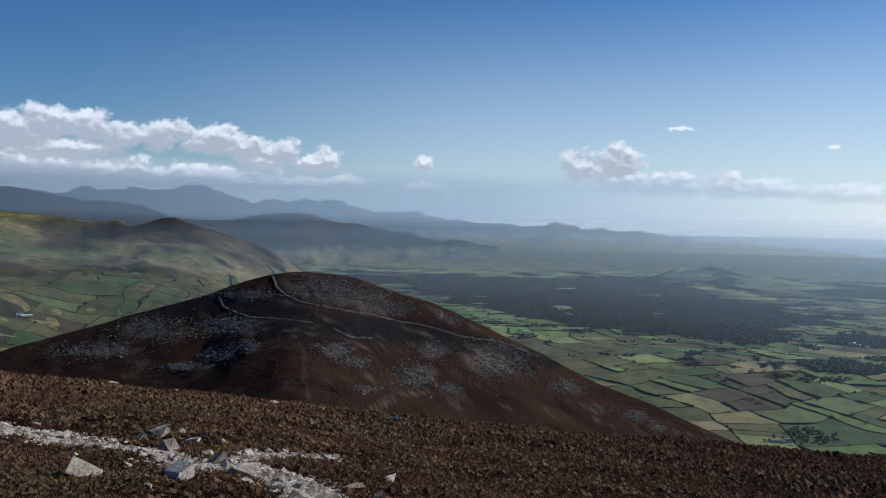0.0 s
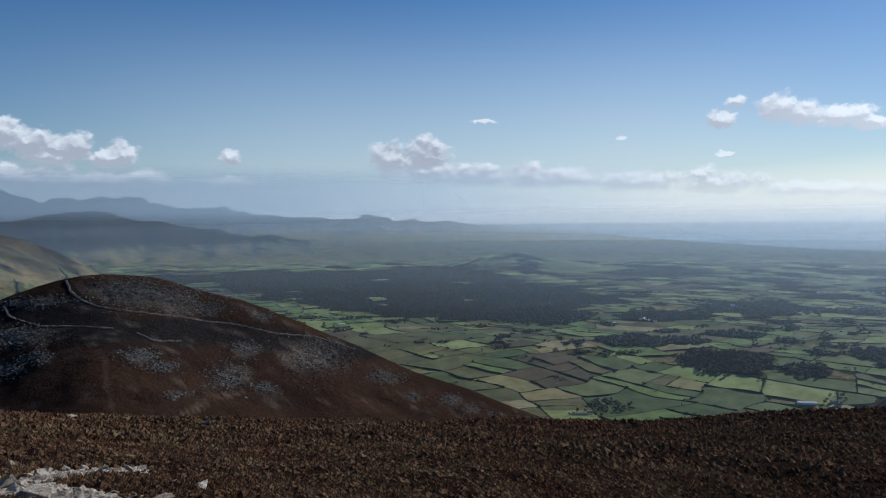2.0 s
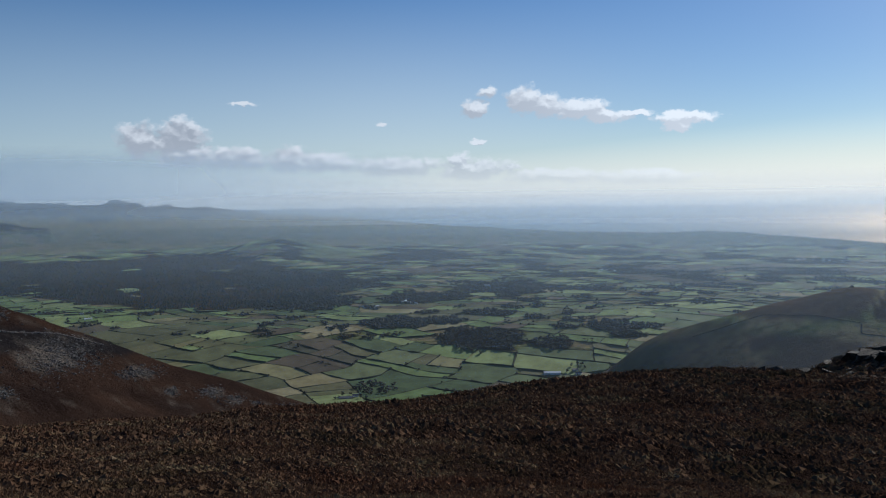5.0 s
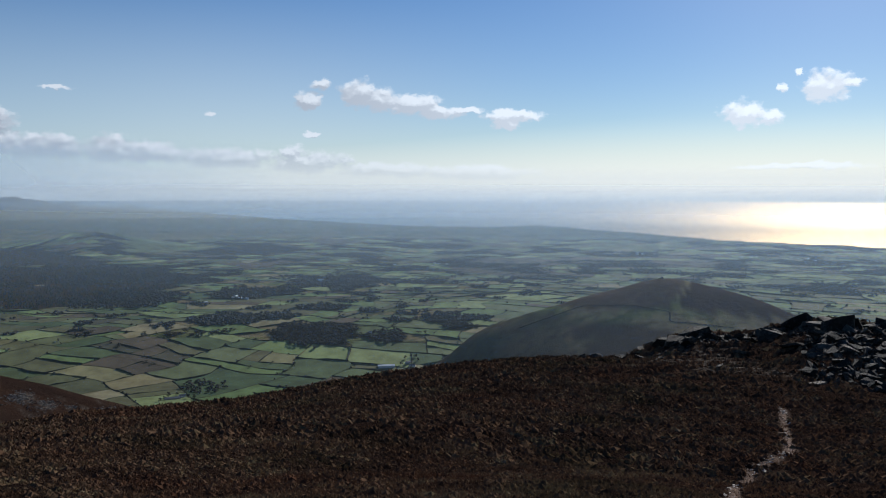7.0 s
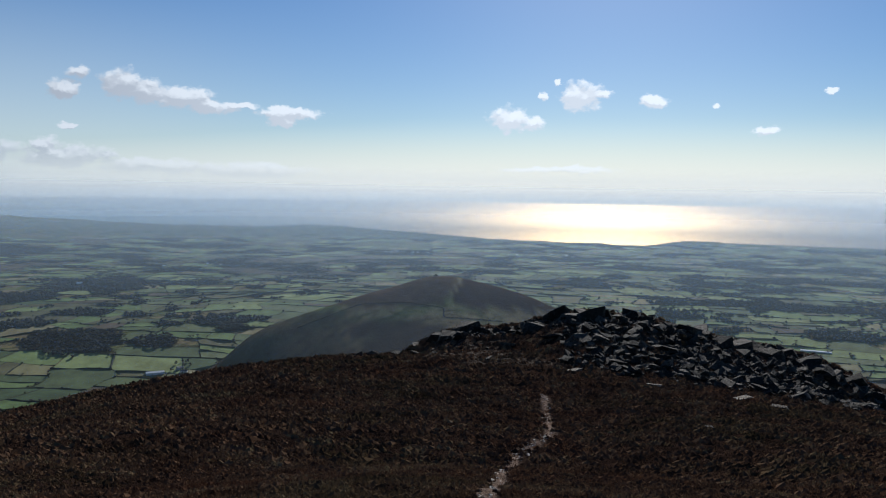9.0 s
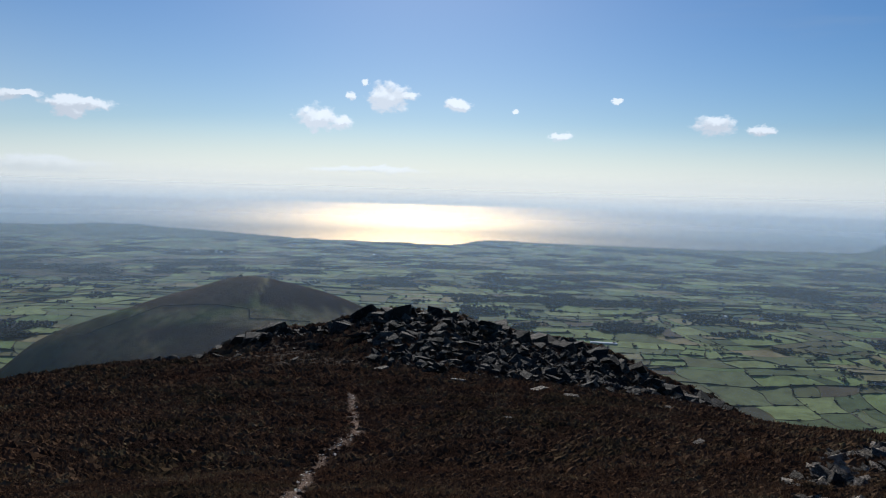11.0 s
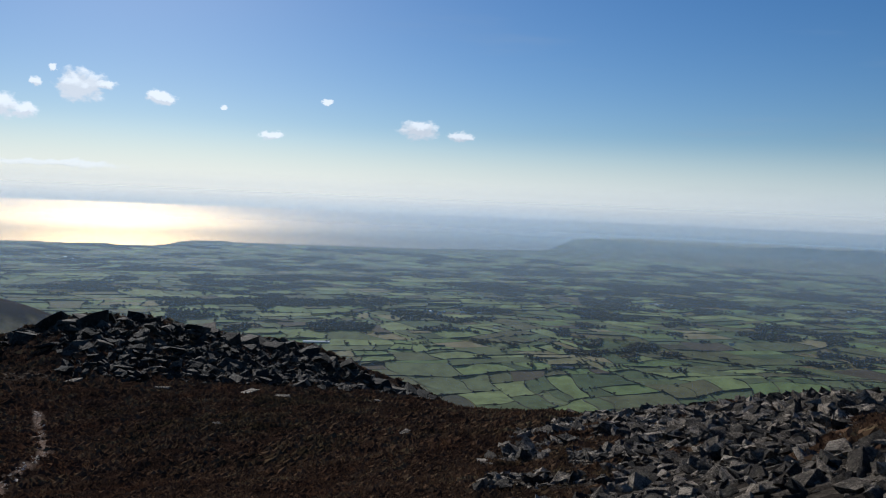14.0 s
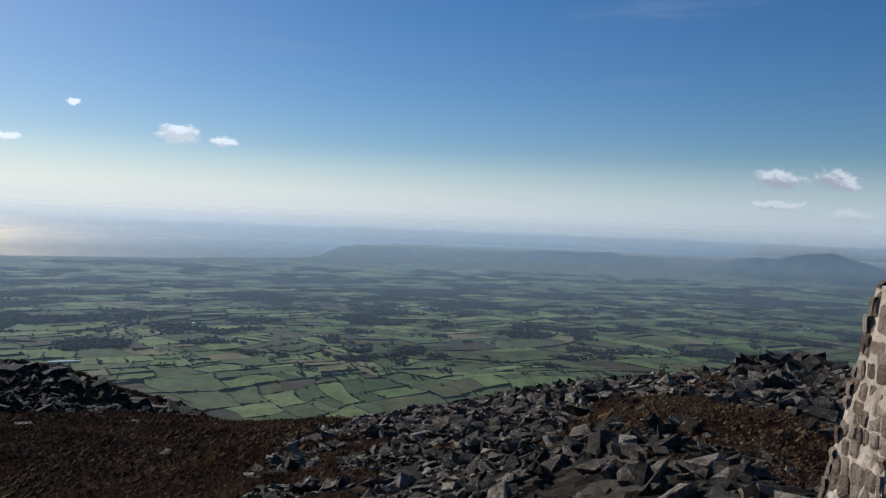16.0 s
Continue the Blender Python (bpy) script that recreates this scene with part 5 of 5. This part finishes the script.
def outcrop():
    crest = [(56.4, 1.6), (57.2, 1.9), (58.3, 2.1), (59.0, 1.5), (60.4, 0.9), (61.5, 1.2), (63.2, 1.5), (64.7, 2.0), (65.6, 1.7), (66.4, 1.4), (67.1, 2.3), (68.0, 1.7), (68.8, 1.3),
             (69.8, 2.0), (70.6, 1.8), (71.5, 1.3), (72.4, 1.6), (73.7, 2.2), (74.4, 2.1), (75.6, 1.6), (76.6, 1.9), (77.6, 1.5), (78.6, 2.0), (79.7, 1.5), (80.8, 1.8), (81.6, 2.0),
             (82.6, 1.4), (83.6, 1.8), (84.8, 1.5), (86.0, 1.7), (87.2, 1.6), (88.3, 2.0), (89.0, 1.8), (89.7, 1.2), (53.5, 0.8), (51.8, 0.9), (50.9, 0.6), (54.8, 0.8)]
    for az, size in crest:
        d = OUTCROP_D - 3 + rng.uniform(-2, 3) if az > 55.5 else 99.0
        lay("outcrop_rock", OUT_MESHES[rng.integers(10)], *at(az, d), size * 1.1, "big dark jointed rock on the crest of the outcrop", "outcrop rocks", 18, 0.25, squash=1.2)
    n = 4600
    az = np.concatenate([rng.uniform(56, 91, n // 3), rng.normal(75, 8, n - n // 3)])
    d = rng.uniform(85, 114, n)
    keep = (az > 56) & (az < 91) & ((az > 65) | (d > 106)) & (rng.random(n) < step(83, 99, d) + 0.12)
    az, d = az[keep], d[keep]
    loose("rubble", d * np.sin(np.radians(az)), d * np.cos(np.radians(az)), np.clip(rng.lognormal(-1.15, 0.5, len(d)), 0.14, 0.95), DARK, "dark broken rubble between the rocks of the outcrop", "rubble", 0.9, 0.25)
    for _ in range(240):
        az = rng.uniform(55.5, 90.5)
        d = rng.uniform(86, 112) if az > 64 else rng.uniform(97, 112)
        if az < 65 and rng.random() < 0.7:
            continue
        s = rng.uniform(0.35, 1.25) * (0.95 if az > 66 else 0.75)
        if rng.random() < 0.25:
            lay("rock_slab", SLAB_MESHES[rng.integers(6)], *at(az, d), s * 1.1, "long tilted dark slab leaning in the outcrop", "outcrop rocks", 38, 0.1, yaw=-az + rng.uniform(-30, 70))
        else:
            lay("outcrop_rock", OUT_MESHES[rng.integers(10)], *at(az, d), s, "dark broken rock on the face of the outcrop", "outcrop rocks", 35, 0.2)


outcrop()


def boulder_field():
    n = 24000
    az, d = rng.uniform(88, 150, n), np.sqrt(rng.uniform(6.5 ** 2, 58 ** 2, n))
    x, y = d * np.sin(np.radians(az)), d * np.cos(np.radians(az))
    ok = rng.random(n) < scree_at(az, d, x, y)
    ok &= np.hypot(x - PILLAR[0], y - PILLAR[1]) > 0.8
    x, y, d = x[ok], y[ok], d[ok]
    order = np.argsort(d)
    x, y, d = x[order], y[order], d[order]
    size = np.clip(rng.lognormal(-2.05, 0.6, len(x)), 0.06, 0.36) * (0.7 + 0.3 * step(9, 22, d) + 0.55 * step(18, 45, d))
    big = np.nonzero(size > 0.16)[0][:285]
    for i in big:
        lay("boulder", GREY_MESHES[rng.integers(12)], x[i], y[i], size[i] * 1.1, "angular grey lichened boulder in the summit scree", "scree boulders", 40, 0.15)
    rest = np.setdiff1d(np.arange(len(x)), big)
    loose("scree", x[rest], y[rest], size[rest], GREY, "angular grey scree stones on the summit slope", "scree", 0.7)
    # the crag that closes the slope
    for _ in range(80):
        a, dd = rng.normal(129.3, 1.5), rng.normal(39, 1.8)
        lay("outcrop_rock", OUT_MESHES[rng.integers(10)], *at(a, dd), rng.uniform(0.3, 0.75), "dark piled rock on the skyline crag", "crag rocks", 40, -0.3 + rng.uniform(0, 0.4))


PILLAR = at(134.85, 8.6)
boulder_field()
bx, by = down(119.2, -14.5)
lay("boulder", PALE_MESHES[2], bx, by, 0.22, "pale yellow-lichened upright stone in the scree", "scree boulders", 10, -0.15, squash=1.5)


def gravel():
    xs, ys, ss = [], [], []
    for (points, wide), n, big in zip(LANES, (350, 5600, 700), (0.09, 0.10, 0.14)):
        xy = np.array([down(a, e, 8.0) for a, e in points])
        k = rng.uniform(0, len(xy) - 1, n)
        xs.append(np.interp(k, np.arange(len(xy)), xy[:, 0]) + rng.normal(0, wide * 0.55, n))
        ys.append(np.interp(k, np.arange(len(xy)), xy[:, 1]) + rng.normal(0, wide * 0.55, n))
        ss.append(np.clip(rng.lognormal(math.log(big * 0.5), 0.5, n), 0.025, 0.25))
    loose("gravel", np.concatenate(xs), np.concatenate(ys), np.concatenate(ss), PALE, "pale broken stones along the trodden paths", "gravel", 0.5)
    # larger stones beside the way
    for az, el, half, up in ((-17.2, -16.75, 1.58, 0.5), (-23.3, -16.06, 1.27, 0.4), (-13.3, -16.88, 1.03, 1.0), (-18.1, -15.16, 0.79, 1.3), (-20.0, -14.32, 0.40, 1.7), (-18.8, -14.11, 0.75, 1.0), (-16.6, -14.75, 0.59, 1.0),
                             (-14.8, -14.99, 0.44, 1.5), (-15.0, -16.18, 0.95, 0.7), (-19.2, -17.20, 0.51, 1.2), (-10.8, -16.99, 0.40, 1.4), (-10.6, -15.71, 0.40, 0.9), (-8.1, -16.12, 0.44, 0.6), (-6.9, -16.55, 0.32, 1.3),
                             (-11.7, -15.64, 0.40, 0.9), (-5.1, -17.09, 0.24, 1.2), (-6.0, -17.99, 0.79, 0.4), (-3.4, -17.61, 0.67, 0.5), (-4.3, -18.59, 0.55, 0.8), (-9.8, -18.61, 0.67, 0.8), (-23.8, -15.05, 0.32, 1.3),
                             (-26.9, -13.22, 0.32, 1.0), (-21.8, -9.94, 0.48, 0.4), (-17.9, -11.18, 0.16, 1.6), (-11.5, -12.42, 0.40, 0.4), (-26.0, -12.93, 0.32, 0.6), (-12.8, -15.63, 0.36, 0.9), (-8.6, -17.78, 0.36, 0.6),
                             (-7.0, -18.55, 0.44, 0.5), (-19.7, -15.33, 0.36, 1.0), (-15.7, -15.59, 0.40, 1.1), (-13.8, -15.69, 0.36, 1.2), (-17.4, -14.05, 0.32, 1.0), (-9.2, -15.98, 0.28, 1.0), (-11.3, -18.05, 0.48, 0.6),
                             (-20.6, -15.79, 0.36, 0.6), (-3.5, -17.43, 0.36, 0.6), (-27.9, -12.82, 0.36, 0.7), (-3.2, -12.63, 0.28, 0.5), (-9.2, -18.78, 0.48, 1.0)):
        x, y = down(az, el, 8.0, 58.0)
        lay("path_stone", PALE_MESHES[rng.integers(8)], x, y, math.hypot(x, y) * radians(half) * 1.1, "pale weathered stone beside the gravel path", "path stones", 32, 0.12, squash=up)
    for az, el, size in ((54.9, -10.75, 0.9), (60, -11.6, 0.7), (77, -13.3, 1.0), (79.5, -13.6, 0.9), (71.5, -12.9, 0.9), (66, -12.2, 0.8), (86, -13.8, 0.7), (75.0, -15.2, 0.5), (88, -15.8, 0.5)):
        lay("path_stone", GREY_MESHES[rng.integers(12)], *down(az, el, 20.0), size, "flat grey stone lying in the heather", "heather stones", 12, 0.2, squash=0.4)


gravel()


def heather():
    protos = []
    for k in range(10):
        r = np.random.default_rng(300 + k)
        vs, fs = [], []
        # a low uneven cushion, and fine sprigs that stand out of it
        for _ in range(2):
            q, s = r.uniform(0, 6.28), 0.3 * math.sqrt(r.random())
            cx, cy, w, h, o = s * math.cos(q), s * math.sin(q), r.uniform(0.32, 0.5), r.uniform(0.12, 0.26), r.uniform(0, 6.28)
            b = len(vs)
            vs.extend((cx + w * math.cos(o + 1.5708 * i) * r.uniform(0.8, 1.2), cy + w * math.sin(o + 1.5708 * i) * r.uniform(0.8, 1.2), r.uniform(-0.25, -0.08)) for i in range(4))
            vs.append((cx + r.normal(0, 0.1), cy + r.normal(0, 0.1), h))
            fs.extend((b + i, b + (i + 1) % 4, b + 4) for i in range(4))
        for _ in range(8 if k < 6 else 4):
            q, s = r.uniform(0, 6.28), 0.52 * math.sqrt(r.random())
            w, o = r.uniform(0.03, 0.062), r.uniform(0, 6.28)
            cx, cy, z0 = s * math.cos(q), s * math.sin(q), 0.16 - 0.6 * s * s
            out = r.uniform(0.02, 0.16)
            b = len(vs)
            vs.extend(((cx + w * math.cos(o), cy + w * math.sin(o), z0 - 0.08), (cx - w * math.cos(o), cy - w * math.sin(o), z0 - 0.08),
                       (cx + out * math.cos(q) + r.normal(0, 0.05), cy + out * math.sin(q) + r.normal(0, 0.05), z0 + r.uniform(0.08, 0.24))))
            fs.append((b, b + 1, b + 2))
        protos.append((np.array(vs), np.array(fs)))
    spots = []
    brow = BROW[:, [0, 4]]
    for d0, d1, per, s0, s1, az0, az1 in ((5, 14, 56.0, 0.16, 0.34, -36, 150), (12, 24, 24.0, 0.22, 0.46, -36, 150), (20, 42, 10.5, 0.34, 0.70, -36, 150),
                                        (38, 75, 3.4, 0.65, 1.25, -36, 150), (72, 125, 1.3, 1.0, 1.8, -36, 150),
                                        (0.7, 5.5, 42.0, 0.2, 0.42, -36, 324), (5, 22, 9.0, 0.4, 0.8, 150, 324)):
        n = int(0.5 * radians(az1 - az0) * (d1 * d1 - d0 * d0) * per)
        az, d = rng.uniform(az0, az1, n), np.sqrt(rng.uniform(d0 * d0, d1 * d1, n))
        x, y = d * np.sin(np.radians(az)), d * np.cos(np.radians(az))
        keep = rng.random(n) > scree_at(az, d, x, y) * 1.05
        keep &= d < np.where((az > 54) & (az < 92), 118, column(brow, az, 5.0) * 1.12)
        for points, wide in LANES:
            xy = [down(a, e, 8.0) for a, e in points]
            for (x0, y0), (x1, y1) in zip(xy, xy[1:]):
                k = np.clip(((x - x0) * (x1 - x0) + (y - y0) * (y1 - y0)) / ((x1 - x0) ** 2 + (y1 - y0) ** 2), 0, 1)
                keep &= np.hypot(x - x0 - k * (x1 - x0), y - y0 - k * (y1 - y0)) > wide * 0.8
        spots.append(np.stack([x, y, rng.uniform(s0, s1, n)], 1)[keep])
    s = np.concatenate(spots)
    z = land(s[:, 0], s[:, 1]) + EYE
    m, t, bsdf = material("heather_stems")
    geo = t.nodes.new("ShaderNodeNewGeometry")
    patch = fbm(t, geo.outputs["Position"], 0.3, 6, 0.65)
    fac = math_node(t, "ADD", math_node(t, "MULTIPLY", geo.outputs["Random Per Island"], 0.32), math_node(t, "MULTIPLY", math_node(t, "SUBTRACT", patch, 0.27), 1.3))
    brown = ramp(t, fac, [(0.12, (0.030, 0.018, 0.012)), (0.4, (0.085, 0.049, 0.029)), (0.58, (0.135, 0.083, 0.049)), (0.72, (0.14, 0.105, 0.055)), (0.9, (0.30, 0.22, 0.14))])
    # russet bilberry and green moss in drifts of several metres
    drift = fbm(t, geo.outputs["Position"], 0.11, 4, 0.6)
    russet = ramp(t, drift, [(0.52, (0, 0, 0)), (0.66, (0.4, 0.4, 0.4))])
    mossy = ramp(t, drift, [(0.36, (0.3, 0.3, 0.3)), (0.46, (0, 0, 0))])
    brown = mix(t, russet, brown, (0.10, 0.042, 0.023))
    t.links.new(mix(t, mossy, brown, (0.062, 0.058, 0.026)), bsdf.inputs["Base Color"])
    bsdf.inputs["Roughness"].default_value = 0.9
    bsdf.inputs["Specular IOR Level"].default_value = 0.0
    # stems let some of the low sun through
    glow = node(t, "ShaderNodeBsdfTranslucent")
    t.links.new(bsdf.inputs["Base Color"].links[0].from_socket, glow.inputs["Color"])
    both = t.nodes.new("ShaderNodeMixShader")
    both.inputs[0].default_value = 0.2
    t.links.new(bsdf.outputs[0], both.inputs[1])
    t.links.new(glow.outputs[0], both.inputs[2])
    t.links.new(both.outputs[0], t.nodes["Material Output"].inputs[0])
    close = np.hypot(s[:, 0], s[:, 1]) < 40
    (v0, f0), (v1, f1) = (many(shapes, np.stack([s[k, 0], s[k, 1], z[k]], 1), rng.uniform(0, 6.28, k.sum()), s[k, 2], s[k, 2] * 0.7) for k, shapes in ((close, protos[:6]), (~close, protos[6:])))
    joined = np.concatenate([v0, v1]), np.concatenate([f0, f1 + len(v0)])
    ob = facets("heather", *joined, m)
    tagged(ob, "low brown heather and dry grass tussocks", "heather", kind="stuff")


heather()


def stone_pillar():
    base = tagged(new("stone_pillar"), "tapered square summit pillar of mortared rough stones", "pillar")
    gz = ground_z(*PILLAR) - 0.25
    base.matrix_world = pose(PILLAR[0], PILLAR[1], gz, 0, 0, -14.0)
    H = EYE - 0.43 - gz
    T = 0.21
    B = T + 0.135 * H
    mortar, t, bsdf = material("lime_mortar")
    geo = t.nodes.new("ShaderNodeNewGeometry")
    t.links.new(ramp(t, fbm(t, geo.outputs["Position"], 5, 7, 0.7), [(0.3, (0.48, 0.36, 0.25)), (0.55, (0.72, 0.58, 0.43)), (0.75, (0.85, 0.74, 0.60))]), bsdf.inputs["Base Color"])
    bsdf.inputs["Roughness"].default_value = 0.95
    bump(t, fbm(t, geo.outputs["Position"], 14, 8, 0.7), 1.0, 0.05, bsdf)
    stone = rocky("pillar_stone", (0.24, 0.165, 0.115), (0.52, 0.39, 0.285), (0.76, 0.62, 0.48), 5.0, lichen=0.3)
    n = 14
    vs, fs = [], []
    for k in range(n + 1):
        w = (B + (T - B) * k / n) - 0.012
        for i in range(4):
            for j in range(8):
                u = -1 + 2 * j / 8
                p = [(u, -1), (1, u), (-u, 1), (-1, -u)][i]
                o = 1 + rng.uniform(-0.025, 0.025)
                vs.append((p[0] * w * o, p[1] * w * o, H * k / n))
    for k in range(n):
        for c in range(32):
            fs.append((k * 32 + c, k * 32 + (c + 1) % 32, (k + 1) * 32 + (c + 1) % 32, (k + 1) * 32 + c))
    fs.append(tuple(range(n * 32, n * 32 + 32)))
    part("mortar", vs, fs, mortar, base, "crumbling pale lime mortar")
    lean = math.degrees(math.atan((B - T) / H))
    for face in range(4):
        z = 0.0
        while z < H - 0.05:
            h = min(rng.uniform(0.09, 0.2), H - z + 0.03)
            w = B + (T - B) * (z + h / 2) / H
            u = -w + rng.uniform(-0.02, 0.04)
            while u < w - 0.05:
                l = min(rng.uniform(0.09, 0.26), w - u + 0.02)
                ll, hh = l * 0.5 * rng.uniform(1.0, 1.18), h * rng.uniform(0.5, 0.62)
                a = np.linspace(0, 6.283, 9, endpoint=False) + rng.uniform(0, 0.6) + rng.uniform(-0.22, 0.22, 9)
                rim = np.stack([np.sign(np.cos(a)) * np.abs(np.cos(a)) ** 0.45 * ll * rng.uniform(0.82, 1.05, 9), np.sign(np.sin(a)) * np.abs(np.sin(a)) ** 0.45 * hh * rng.uniform(0.8, 1.08, 9)], 1)
                out = rng.uniform(-0.006, 0.012)
                v = [(p[0], 0.06, p[1]) for p in rim] + [(p[0] * 0.97, -out * rng.uniform(0.5, 1.0), p[1] * 0.97) for p in rim]
                v += [(p[0] * 0.7, -out * rng.uniform(0.9, 1.5) - 0.008, p[1] * 0.7) for p in rim] + [(0, -out * 1.25 - 0.01, 0)]
                f = [(r * 9 + i, r * 9 + (i + 1) % 9, (r + 1) * 9 + (i + 1) % 9, (r + 1) * 9 + i) for r in range(2) for i in range(9)] + [(18 + i, 18 + (i + 1) % 9, 27) for i in range(9)]
                ob = part("stone", v, f, stone, base)
                ob.matrix_basis = pose(0, 0, 0, 0, 0, 90 * face) @ pose(u + l / 2, -w + 0.015, z + h / 2 + rng.uniform(-0.03, 0.03), -lean, rng.uniform(-16, 16), 0)
                u += l * rng.uniform(0.95, 1.12)
            z += h * rng.uniform(0.92, 1.04)


stone_pillar()
